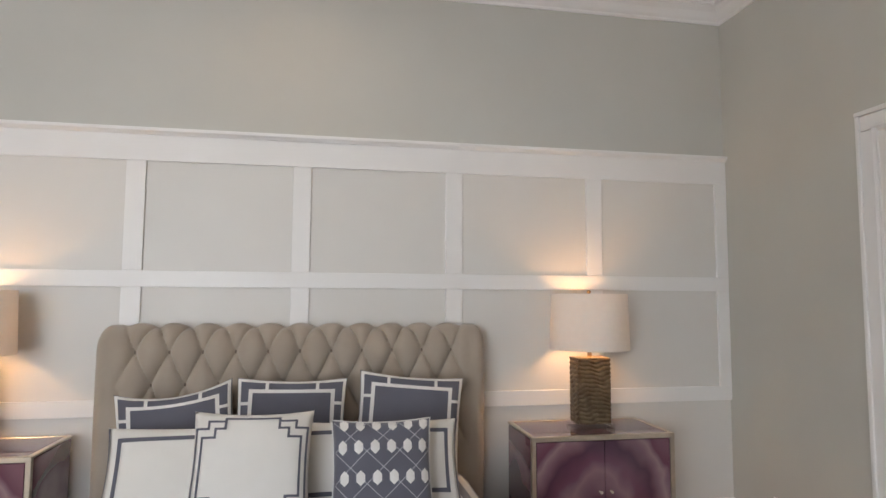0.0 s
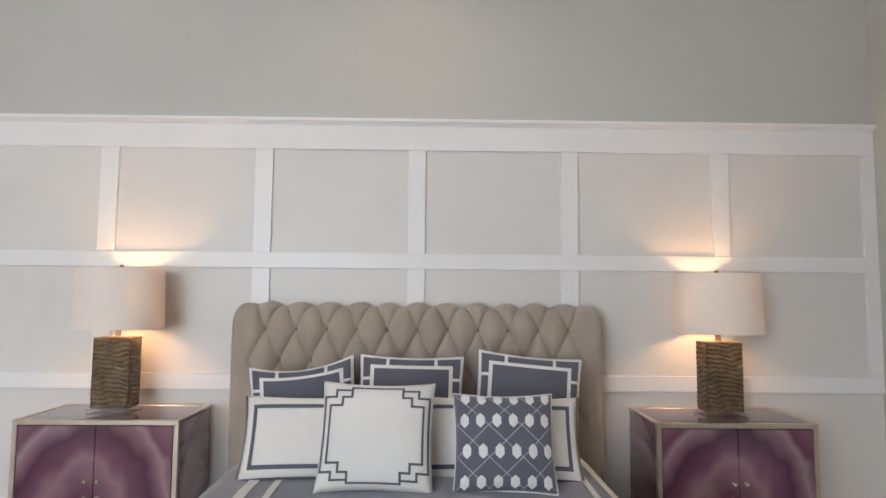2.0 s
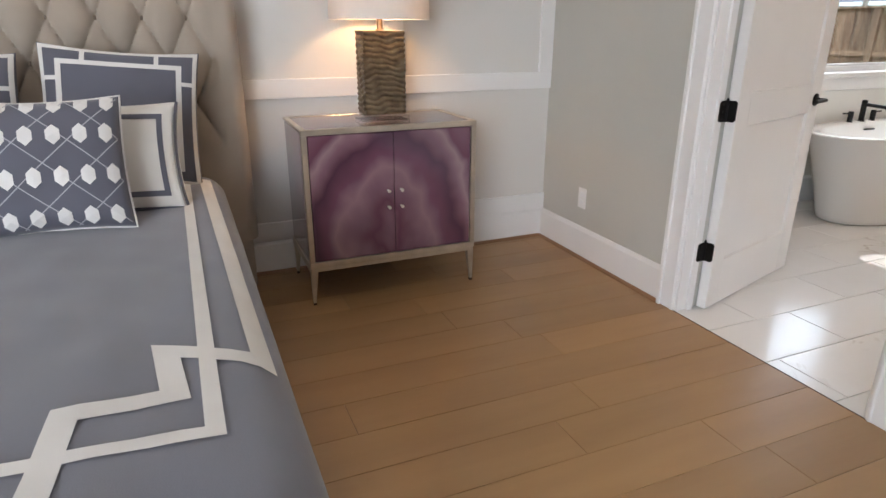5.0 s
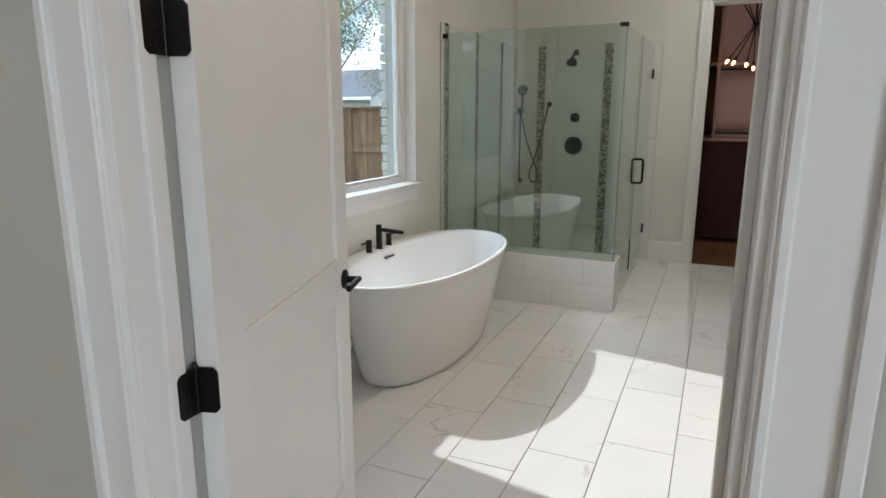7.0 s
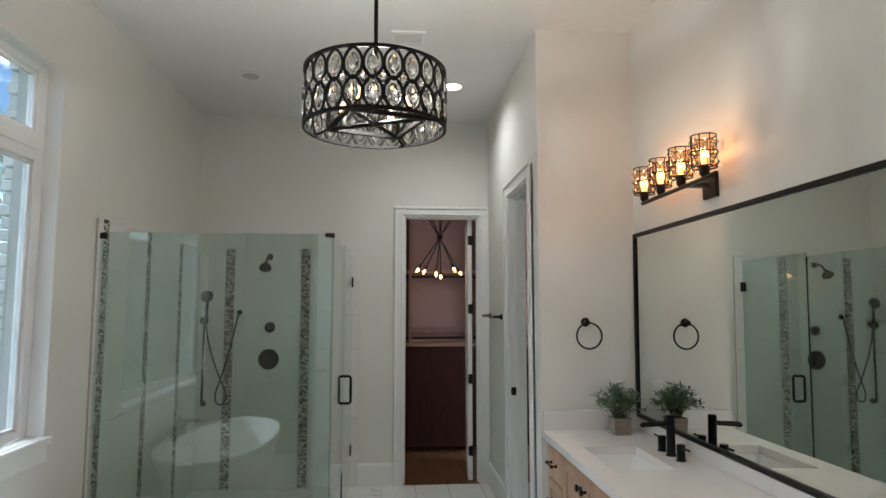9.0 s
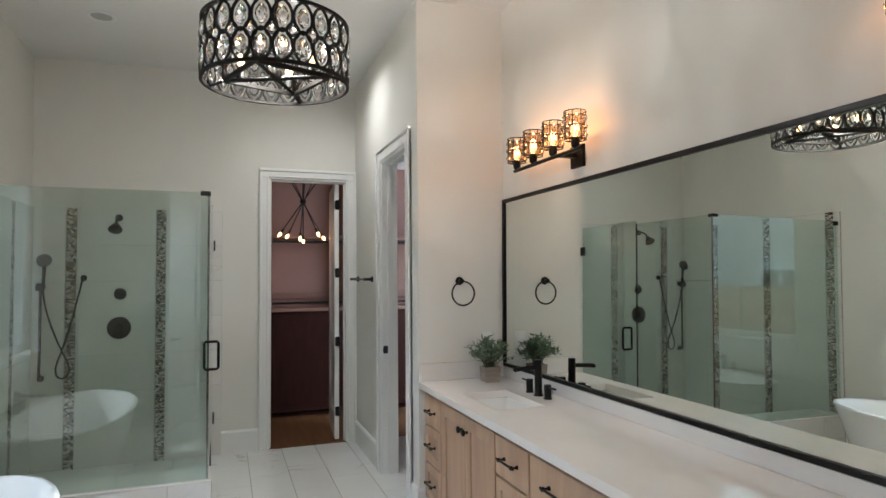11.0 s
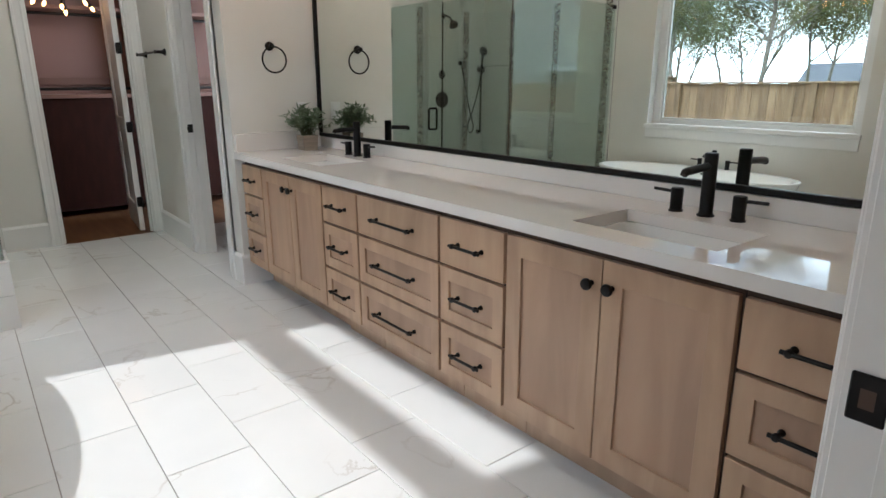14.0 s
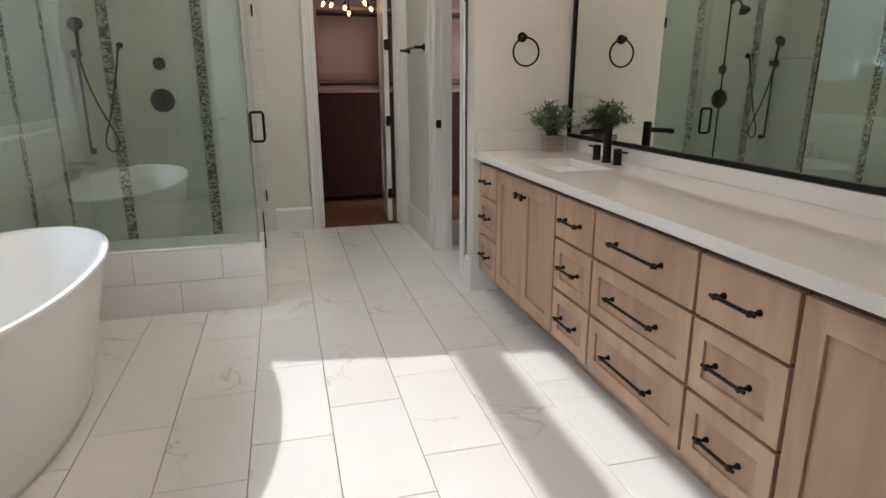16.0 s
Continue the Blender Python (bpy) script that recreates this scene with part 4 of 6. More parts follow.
def gem(w, h):
    """Cut oval crystal: table, crown and pavilion facets."""
    bm, n = bmesh.new(), 12
    levels = []
    for x, k, ph in ((0.011, 0.34, 0.0), (0.008, 0.68, 0.5), (0.0, 1.0, 0.0), (-0.006, 0.62, 0.5), (-0.01, 0.2, 0.0)):
        ring = []
        for i in range(n):
            a = 2 * math.pi * (i + ph) / n
            ring.append(bm.verts.new((x, k * w * math.cos(a) * (1 - 0.35 * abs(math.sin(a)) ** 3), k * h * math.sin(a))))
        levels.append((ring, ph))
    bm.faces.new(levels[0][0])
    bm.faces.new(levels[-1][0][::-1])
    for (r, p), (q, o) in zip(levels, levels[1:]):
        for i in range(n):
            j = (i + 1) % n
            if p < o:
                bm.faces.new((r[i], r[j], q[i]))
                bm.faces.new((q[i], r[j], q[j]))
            else:
                bm.faces.new((r[i], q[j], q[i]))
                bm.faces.new((r[i], r[j], q[j]))
    return mesh_of("crystal", bm, M_CRYSTAL)


def lozenge(w, h, r):
    pts = []
    for k in range(25):
        a = 2 * math.pi * k / 24
        pts.append((0, w * math.cos(a) * (1 - 0.3 * abs(math.sin(a)) ** 3), h * math.sin(a)))
    return mesh_of("crystal_frame", tube(bmesh.new(), pts, r, 5, cap=False), M_DRUM, True)


rows = ((HZ + HH * 0.71, 0.0, 0.028, 0.047, True), (HZ + HH * 0.27, 0.0, 0.028, 0.047, True), (HZ + HH * 0.49, 0.5, 0.019, 0.028, False))
for z, ph, w, h, big in rows:
    g, fr = gem(w * 0.88, h * 0.86), lozenge(w * 1.3, h * 1.3 if big else h * 1.15, 0.0062 if big else 0.0045)
    for k in range(NC):
        a = 2 * math.pi * (k + ph) / NC
        for me, nm in ((fr, "crystal_frame"), (g, "crystal")):
            ob = piece(nm, me, ch, (HX + HR * math.cos(a), HYC + HR * math.sin(a), z))
            ob.rotation_euler = (0, 0, a)
            if nm == "crystal":
                ob.visible_shadow = False
part("stem", tube(bmesh.new(), [(HX, HYC, HZ + 0.04), (HX, HYC, CEIL - 0.03)], 0.009), M_DRUM, ch, smooth=True)
part("canopy", lathe(bmesh.new(), [(0.065, 0), (0.065, -0.012), (0.03, -0.028), (0.012, -0.034)], at=(HX, HYC, CEIL)), M_DRUM, ch, smooth=True)
part("hub", lathe(bmesh.new(), [(0.012, 0.0), (0.024, 0.012), (0.024, 0.035), (0.014, 0.06)], at=(HX, HYC, HZ + 0.02)), M_DRUM, ch, smooth=True)
bulb_me = mesh_of("bulb", lathe(bmesh.new(), [(0.006, 0), (0.013, 0.012), (0.016, 0.026), (0.012, 0.042), (0.004, 0.056)], seg=12), M_BULB, True)
FS, FZ = 0.16, HZ + 0.03
for k in range(4):
    a = math.pi / 2 * k + 0.35
    turn = pose(HX, HYC, 0, 0, 0, math.degrees(a))
    bm = boxes((-FS, FS, FS - 0.009, FS + 0.009, FZ - 0.009, FZ + 0.009), bevel=0.002)
    box(bm, FS - 0.009, FS + 0.009, FS - 0.009, FS + 0.009, FZ + 0.01, FZ + 0.09, bevel=0.002)
    bmesh.ops.transform(bm, matrix=turn, verts=bm.verts)
    part("frame_bar", bm, M_DRUM, ch)
    corner, mid = turn @ Vector((FS, FS, FZ)), turn @ Vector((0, 0, FZ))
    bm = tube(bmesh.new(), [mid, corner], 0.009, 6)
    out = (corner - mid).normalized() * (HR - 0.004)
    tube(bm, [corner, Vector((HX + out.x, HYC + out.y, HZ + 0.01))], 0.006, 6)
    arm = part("arm", bm, M_DRUM, ch, smooth=True)
    at = turn @ Vector((0.11, 0.11, FZ + 0.008))
    part("socket", lathe(bmesh.new(), [(0.014, 0), (0.014, 0.045), (0.01, 0.05)], at=at, seg=12), M_DRUM, arm, smooth=True)
    piece("bulb", bulb_me, ch, at + Vector((0, 0, 0.048)))
lamp("chandelier_lamp", "POINT", pose(HX, HYC, HZ + 0.17), 32, (1.0, 0.89, 0.77), radius=0.03)

# ---- vanity sconce ----
M_AMBERGLASS = clear("beaded_glass", (0.98, 0.88, 0.76), 0.12, reflect=0.6, base=0.08)


def lathe_tube(x, y, z0, z1, r, seg=20):
    """A thin open cup: inner and outer skin of a cylinder."""
    bm = bmesh.new()
    rings = []
    for rad, z in ((r, z0), (r, z1), (r - 0.002, z1), (r - 0.002, z0)):
        rings.append([bm.verts.new((x + rad * math.cos(2 * math.pi * k / seg), y + rad * math.sin(2 * math.pi * k / seg), z)) for k in range(seg)])
    for a, b in zip(rings, rings[1:] + rings[:1]):
        for k in range(seg):
            bm.faces.new((a[k], a[(k + 1) % seg], b[(k + 1) % seg], b[k]))
    return bm


SCY = 0.635
ring_me = mesh_of("cage_ring", tube(bmesh.new(), [(0.056 * math.cos(2 * math.pi * k / 24), 0.056 * math.sin(2 * math.pi * k / 24), 0) for k in range(25)], 0.0032, 6, cap=False), M_BLACK, True)
wire_me = mesh_of("cage_wire", tube(bmesh.new(), [(0, 0, 0), (0, 0, 0.143)], 0.0025, 5), M_BLACK, True)
foot_me = mesh_of("cage_foot", tube(bmesh.new(), [(0.02, 0, 0), (0.056, 0, 0.002)], 0.003, 5), M_BLACK, True)
bead = mesh_of("bead", lathe(bmesh.new(), [(0.002, -0.008), (0.007, -0.003), (0.007, 0.003), (0.002, 0.008)], seg=6), M_CRYSTAL)


def vanity_sconce(dx):
    sc = thing("vanity_sconce", (5.74 + dx, MY, 2.174), "black four-light wall sconce with beaded crystal cups", "wall light", "pair of vanity sconces")
    part("back_plate", boxes((5.52 + dx, 5.64 + dx, MY + 0.001, MY + 0.022, 2.124, 2.244), bevel=0.003), M_BLACK, sc)
    part("mount_arm", boxes((5.56 + dx, 5.6 + dx, MY + 0.023, SCY + 0.008, 2.174, 2.196), bevel=0.003), M_BLACK, sc)
    part("cross_bar", tube(bmesh.new(), [(5.365 + dx, SCY, 2.187), (6.12 + dx, SCY, 2.187)], 0.011, 12), M_BLACK, sc, smooth=True)
    for x in (5.43 + dx, 5.655 + dx, 5.88 + dx, 6.09 + dx):
        for z in (2.236, 2.304, 2.379):
            piece("cage_ring", ring_me, sc, (x, SCY, z))
        for k in range(8):
            a = 2 * math.pi * k / 8
            piece("cage_wire", wire_me, sc, (x + 0.056 * math.cos(a), SCY + 0.056 * math.sin(a), 2.236))
        for k in range(4):
            ob = piece("cage_foot", foot_me, sc, (x, SCY, 2.234))
            ob.rotation_euler = (0, 0, 2 * math.pi * k / 4 + 0.4)
        part("socket", lathe(bmesh.new(), [(0.012, 0), (0.022, 0.012), (0.024, 0.04), (0.017, 0.058)], at=(x, SCY, 2.192), seg=16), M_BLACK, sc, smooth=True)
        me = mesh_of("bulb", lathe(bmesh.new(), [(0.009, 0), (0.014, 0.015), (0.021, 0.036), (0.018, 0.056), (0.005, 0.068)], seg=14), M_BULB, True)
        piece("bulb", me, sc, (x, SCY, 2.252))
        for row in range(3):
            for k in range(8):
                a = 2 * math.pi * (k + 0.5) / 8
                ob = piece("bead", bead, sc, (x + 0.054 * math.cos(a), SCY + 0.054 * math.sin(a), 2.259 + row * 0.045))
                ob.scale = (1.5, 1.5, 1.7)
        lamp("sconce_lamp", "POINT", pose(x, SCY, 2.342), 0.95, (1.0, 0.52, 0.27), radius=0.016)
        part("glass_cup", lathe_tube(x, SCY, 2.238, 2.376, 0.05), M_AMBERGLASS, sc, "amber beaded glass cup", smooth=True)


vanity_sconce(0.0)
vanity_sconce(-2.28)

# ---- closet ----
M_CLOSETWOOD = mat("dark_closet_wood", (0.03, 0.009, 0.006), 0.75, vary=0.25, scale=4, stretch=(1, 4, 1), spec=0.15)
# shelf brown also carries the dim warm light of the closet
M_SHELF = mat("dim_light_shelf", (0.22, 0.115, 0.085), 0.5, vary=0.08, scale=3)
cs = thing("closet_shelving", (10.0, 1.5, 0), "built-in closet shelving, dim light in its brown, above dark base", "shelving")
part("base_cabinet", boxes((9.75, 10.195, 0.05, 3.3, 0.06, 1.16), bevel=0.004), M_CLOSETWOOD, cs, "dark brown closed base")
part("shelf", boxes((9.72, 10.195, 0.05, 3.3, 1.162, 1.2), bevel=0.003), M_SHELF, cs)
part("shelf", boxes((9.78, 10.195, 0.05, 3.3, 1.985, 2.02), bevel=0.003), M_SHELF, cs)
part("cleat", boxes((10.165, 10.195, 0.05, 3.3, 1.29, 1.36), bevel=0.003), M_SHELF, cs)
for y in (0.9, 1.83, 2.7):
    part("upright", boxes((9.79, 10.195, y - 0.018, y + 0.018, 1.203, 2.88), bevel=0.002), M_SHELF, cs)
for z in (1.25, 1.95):
    part("hanging_rod", tube(bmesh.new(), [(9.9, 0.08, z), (9.9, 3.28, z)], 0.014), M_BRONZE, cs, smooth=True)
sp = thing("closet_chandelier", (9.42, 1.52, 2.33), "dark sputnik chandelier with glowing bulbs in the closet", "chandelier")
part("hub", lathe(bmesh.new(), [(0.008, -0.035), (0.03, -0.02), (0.034, 0.0), (0.03, 0.02), (0.008, 0.035)], at=(9.42, 1.52, 2.36), seg=16), M_BRONZE, sp, smooth=True)
part("stem", tube(bmesh.new(), [(9.42, 1.52, 2.36), (9.42, 1.52, 2.9)], 0.008), M_BRONZE, sp, smooth=True)
random.seed(5)
for k, (dy, dx) in enumerate(((0.2, 0.05), (0.15, -0.12), (-0.02, 0.16), (-0.12, -0.1), (-0.2, 0.1), (0.05, -0.2))):
    top, low = Vector((9.42 - dx, 1.52 - dy * 0.9, 2.36 + 0.27)), Vector((9.42 + dx, 1.52 + dy, 2.36 - 0.3 - 0.03 * (k % 3)))
    rod = part("rod", tube(bmesh.new(), [top, low], 0.0065, 8), M_BRONZE, sp, smooth=True)
    part("socket", tube(bmesh.new(), [low, low + (low - top).normalized() * 0.045], 0.013, 10), M_BRONZE, rod, smooth=True)
    ob = piece("bulb", bulb_me, sp, low + (low - top).normalized() * 0.042)
    ob.rotation_euler = (low - top).to_track_quat("Z", "Y").to_euler()
lamp("closet_lamp", "POINT", pose(9.42, 1.52, 2.0), 0.9, (1.0, 0.55, 0.32), radius=0.15)

# ---- bedroom: wainscot ----
M_TUFT = mat("taupe_linen", (0.40, 0.335, 0.27), 0.75, vary=0.1, scale=5, bump=0.15, bscale=420, sheen=0.3)
M_BUTTON = mat("taupe_button", (0.22, 0.17, 0.13), 0.7, scale=20)
M_DUVET = mat("slate_cotton", (0.165, 0.168, 0.205), 0.7, vary=0.1, scale=2.5, bump=0.14, bscale=380, sheen=0.35)
M_PILGREY = mat("slate_pillow", (0.115, 0.115, 0.145), 0.75, vary=0.1, scale=6, bump=0.12, bscale=380, sheen=0.25)
M_IVORY = mat("ivory_linen", (0.78, 0.75, 0.70), 0.8, vary=0.04, scale=6, bump=0.12, bscale=380, sheen=0.2)
M_BAND = mat("white_cotton_band", (0.77, 0.75, 0.72), 0.75, vary=0.05, scale=9, bump=0.12, bscale=380)
M_SHADE = mat("white_linen_shade", (0.86, 0.83, 0.79), 0.8, vary=0.03, scale=30)
M_SILVER = mat("champagne_silver_leaf", (0.62, 0.56, 0.47), 0.32, 0.75, vary=0.18, scale=14, bump=0.05, bscale=60)
M_RIDGE = mat("carved_bronze_resin", (0.10, 0.068, 0.038), 0.5, 0.35, vary=0.4, scale=22, other=(0.2, 0.145, 0.085), bump=0.1, bscale=120)
M_BRASS = mat("antique_brass", (0.42, 0.27, 0.15), 0.3, 0.9, scale=10)
M_LUCITE = clear("lucite", (0.96, 0.97, 0.98))
M_AGATE = agate("purple_agate")

wc = thing("wainscot", (0, BY, 0), "white painted board-and-batten wainscot with square panels", "wainscot", kind="structure")
part("panel_backing", boxes((BX0, RX, BY - 0.003, BY + 0.001, 0.18, 2.5)), M_PANEL, wc)
P0, PER, SW = -1.917, 0.943, 0.107
for z0, z1 in ((0.926, 1.019), (1.656, 1.75), (2.392, 2.545)):
    part("rail", boxes((BX0, RX, BY - 0.021, BY - 0.002, z0, z1), bevel=0.0015), M_TRIM, wc)
part("rail", boxes((BX0, RX, BY - 0.019, BY - 0.002, 0.186, 0.285), bevel=0.0015), M_TRIM, wc)
for k in range(-1, 6):
    xr = P0 + k * PER
    for z0, z1 in ((1.02, 1.655), (1.751, 2.391)):
        part("stile", boxes((xr - SW, xr if k < 5 else RX, BY - 0.021, BY - 0.002, z0, z1), bevel=0.0015), M_TRIM, wc)
part("cap", prism(bmesh.new(), [(BY, 2.545), (BY - 0.026, 2.546), (BY - 0.03, 2.553), (BY - 0.038, 2.56), (BY - 0.048, 2.565), (BY - 0.05, 2.583), (BY, 2.585)], "x", BX0, RX), M_TRIM, wc)

# ---- nightstands ----
NW, NY0, NY1, NZ0, NZ1 = 0.852, 3.335, 3.80, 0.17, 0.84


def nightstand(x0):
    x1 = x0 + NW
    root = thing("nightstand", ((x0 + x1) / 2, 3.58, 0), "purple agate two-door nightstand with champagne silver frame", "nightstand", "pair of nightstands")
    f = 0.026
    part("body", boxes((x0 + 0.006, x1 - 0.006, NY0 + 0.02, NY1, NZ0 + 0.03, NZ1 - 0.02)), M_AGATE, root)
    bm = boxes((x0, x0 + f, NY0, NY0 + 0.024, NZ0 + 0.046, NZ1 - f), (x1 - f, x1, NY0, NY0 + 0.024, NZ0 + 0.046, NZ1 - f), (x0, x1, NY0 - 0.002, NY0 + 0.024, NZ1 - f, NZ1), (x0, x1, NY0 - 0.003, NY0 + 0.024, NZ0 + 0.024, NZ0 + 0.046),
               (x0 + 0.004, x1 - 0.004, NY0 + 0.002, NY0 + 0.024, NZ0, NZ0 + 0.022), (x0, x0 + f, NY0 + 0.025, NY1, NZ1 - 0.012, NZ1), (x1 - f, x1, NY0 + 0.025, NY1, NZ1 - 0.012, NZ1), (x0 + f, x1 - f, NY1 - f, NY1, NZ1 - 0.012, NZ1),
               (x0, x0 + 0.02, NY0 + 0.025, NY1, NZ0, NZ0 + 0.04), (x1 - 0.02, x1, NY0 + 0.025, NY1, NZ0, NZ0 + 0.04), bevel=0.002)
    part("frame", bm, M_SILVER, root)
    part("top", boxes((x0 + f + 0.001, x1 - f - 0.001, NY0 + 0.025, NY1 - f - 0.001, NZ1 - 0.016, NZ1 - 0.003)), M_AGATE, root)
    mid = (x0 + x1) / 2
    for a, b, s in ((x0 + f + 0.004, mid - 0.0015, 1), (mid + 0.0015, x1 - f - 0.004, -1)):
        d = part("cabinet_door", boxes((a, b, NY0 + 0.002, NY0 + 0.019, NZ0 + 0.05, NZ1 - f - 0.005), bevel=0.0015), M_AGATE, root)
        kx = mid - s * 0.032
        for z in (0.535, 0.455):
            bm = lathe(bmesh.new(), [(0.006, 0), (0.005, -0.004), (0.003, -0.008), (0.003, -0.016), (0.008, -0.02), (0.008, -0.026), (0.004, -0.029)], at=(kx, NY0 + 0.002, z), axis="y", seg=12)
            part("knob", bm, M_SILVER, d, "small silver knob", smooth=True)
    for x, sx in ((x0 + 0.002, 1), (x1 - 0.002, -1)):
        for y, sy in ((NY0 + 0.002, 1), (NY1 - 0.002, -1)):
            bm = bmesh.new()
            t = [bm.verts.new((x + sx * u, y + sy * v, NZ0)) for u, v in ((0, 0), (0.034, 0), (0.034, 0.034), (0, 0.034))]
            m = [bm.verts.new((x + sx * (u + 0.004), y + sy * (v + 0.004), 0.012)) for u, v in ((0, 0), (0.012, 0), (0.012, 0.012), (0, 0.012))]
            for k in range(4):
                bm.faces.new((t[k], t[(k + 1) % 4], m[(k + 1) % 4], m[k]))
            bm.faces.new(t)
            bm.faces.new(m)
            leg = part("leg", bm, M_SILVER, root)
            part("glide", boxes((x + sx * 0.010 - 0.007, x + sx * 0.010 + 0.007, y + sy * 0.010 - 0.007, y + sy * 0.010 + 0.007, 0, 0.0118)), M_GAP, leg)
    return root


nightstand(1.195)
nightstand(-2.134)

# ---- table lamps ----


def carved_block(x, y, z0, z1, w, d):
    bm = bmesh.new()
    n_z = 96

    def ridge(u, z, seed):
        r = 0.0
        q = z * 15.0 / (z1 - z0) + 0.32 * math.sin(u * 6.5 + seed + 14 * z) + 0.16 * math.sin(u * 15 + 2.1 * seed + z * 31)
        r = abs(math.sin(math.pi * q))
        return 0.010 * (r ** 0.65) - 0.005
    sides = (((x - w / 2, y - d / 2), (x + w / 2, y - d / 2), (0, -1), 26), ((x + w / 2, y - d / 2), (x + w / 2, y + d / 2), (1, 0), 18), ((x + w / 2, y + d / 2), (x - w / 2, y + d / 2), (0, 1), 10), ((x - w / 2, y + d / 2), (x - w / 2, y - d / 2), (-1, 0), 18))
    for i, (a, b, n, cols) in enumerate(sides):
        def fn(u, v):
            z = z0 + (z1 - z0) * v
            e = ridge(u * (w if i % 2 == 0 else d) * 5, z, i * 1.7)
            return Vector((a[0] + (b[0] - a[0]) * u + n[0] * e, a[1] + (b[1] - a[1]) * u + n[1] * e, z))
        patch(bm, fn, cols, n_z)
    for z in (z0, z1):
        bm.faces.new([bm.verts.new((x + sx * w / 2, y + sy * d / 2, z)) for sx, sy in ((-1, -1), (1, -1), (1, 1), (-1, 1))])
    return bm


def shade_material():
    n, l = M_SHADE.node_tree.nodes, M_SHADE.node_tree.links
    p = n["Principled BSDF"]
    tr, mx = n.new("ShaderNodeBsdfTranslucent"), n.new("ShaderNodeMixShader")
    tr.inputs["Color"].default_value = (0.85, 0.78, 0.68, 1)
    mx.inputs["Fac"].default_value = 0.22
    l.new(p.outputs["BSDF"], mx.inputs[1])
    l.new(tr.outputs["BSDF"], mx.inputs[2])
    l.new(mx.outputs["Shader"], n["Material Output"].inputs["Surface"])


shade_material()
M_BULBOFF = glow("lamp_bulb_glow", (1.0, 0.7, 0.4), 6.0)


def table_lamp(x, y):
    z = NZ1 - 0.003
    root = thing("table_lamp", (x, y, z), "lit table lamp with carved ridged base and white drum shade", "lamp", "pair of table lamps")
    part("plinth", boxes((x - 0.118, x + 0.118, y - 0.085, y + 0.085, z, z + 0.028), bevel=0.003), M_LUCITE, root, "clear acrylic plinth")
    part("base", carved_block(x, y, z + 0.029, 1.248, 0.198, 0.13), M_RIDGE, root, "dark bronze block carved with wavy ridges", smooth=60)
    part("neck", lathe(bmesh.new(), [(0.02, 0), (0.02, 0.004), (0.0135, 0.007), (0.0135, 0.06), (0.008, 0.064)], at=(x, y, 1.249), seg=16), M_BRASS, root, smooth=True)
    rb, rt, zb, zt = 0.236, 0.226, 1.297, 1.63
    bm = bmesh.new()
    rows = [(rb, zb), (rb + 0.0008, zb + 0.006), (rt + 0.0008, zt - 0.006), (rt, zt), (rt - 0.0018, zt), (rb - 0.0018, zb)]
    rr = [[bm.verts.new((x + r * math.cos(2 * math.pi * k / 48), y + r * math.sin(2 * math.pi * k / 48), h)) for k in range(48)] for r, h in rows]
    for i in range(6):
        for k in range(48):
            bm.faces.new((rr[i][k], rr[i][(k + 1) % 48], rr[(i + 1) % 6][(k + 1) % 48], rr[(i + 1) % 6][k]))
    part("shade", bm, M_SHADE, root, "white linen drum shade", smooth=True)
    bm = tube(bmesh.new(), [(x, y, 1.31), (x, y, 1.625)], 0.004, 8)
    for k in range(3):
        a = 2 * math.pi * k / 3 + 0.4
        tube(bm, [(x, y, 1.615), (x + 0.224 * math.cos(a), y + 0.224 * math.sin(a), 1.622)], 0.0022, 6)
    part("harp", bm, M_BRASS, root)
    part("finial", lathe(bmesh.new(), [(0.006, 0), (0.004, 0.006), (0.011, 0.013), (0.013, 0.02), (0.009, 0.028), (0.002, 0.031)], at=(x, y, 1.623), seg=14), M_BRASS, root, smooth=True)
    part("bulb", lathe(bmesh.new(), [(0.012, 0), (0.016, 0.02), (0.028, 0.05), (0.026, 0.075), (0.01, 0.092)], at=(x, y + 0.0, 1.39), seg=16), M_BULBOFF, root, smooth=True)
    lamp("table_lamp_light", "POINT", pose(x, y + 0.06, 1.45), 4.9, (1.0, 0.56, 0.25), radius=0.03)


table_lamp(1.648, 3.585)
table_lamp(-1.741, 3.585)

# ---- bed ----
BC = -0.05
bed = thing("bed", (BC, 2.6, 0), "upholstered king bed with tufted taupe headboard", "bed")
HB0, HB1, HFY, HTOP = -1.135, 1.01, 3.60, 1.4
PT, QT, BX = 0.1737, 0.35, -0.066


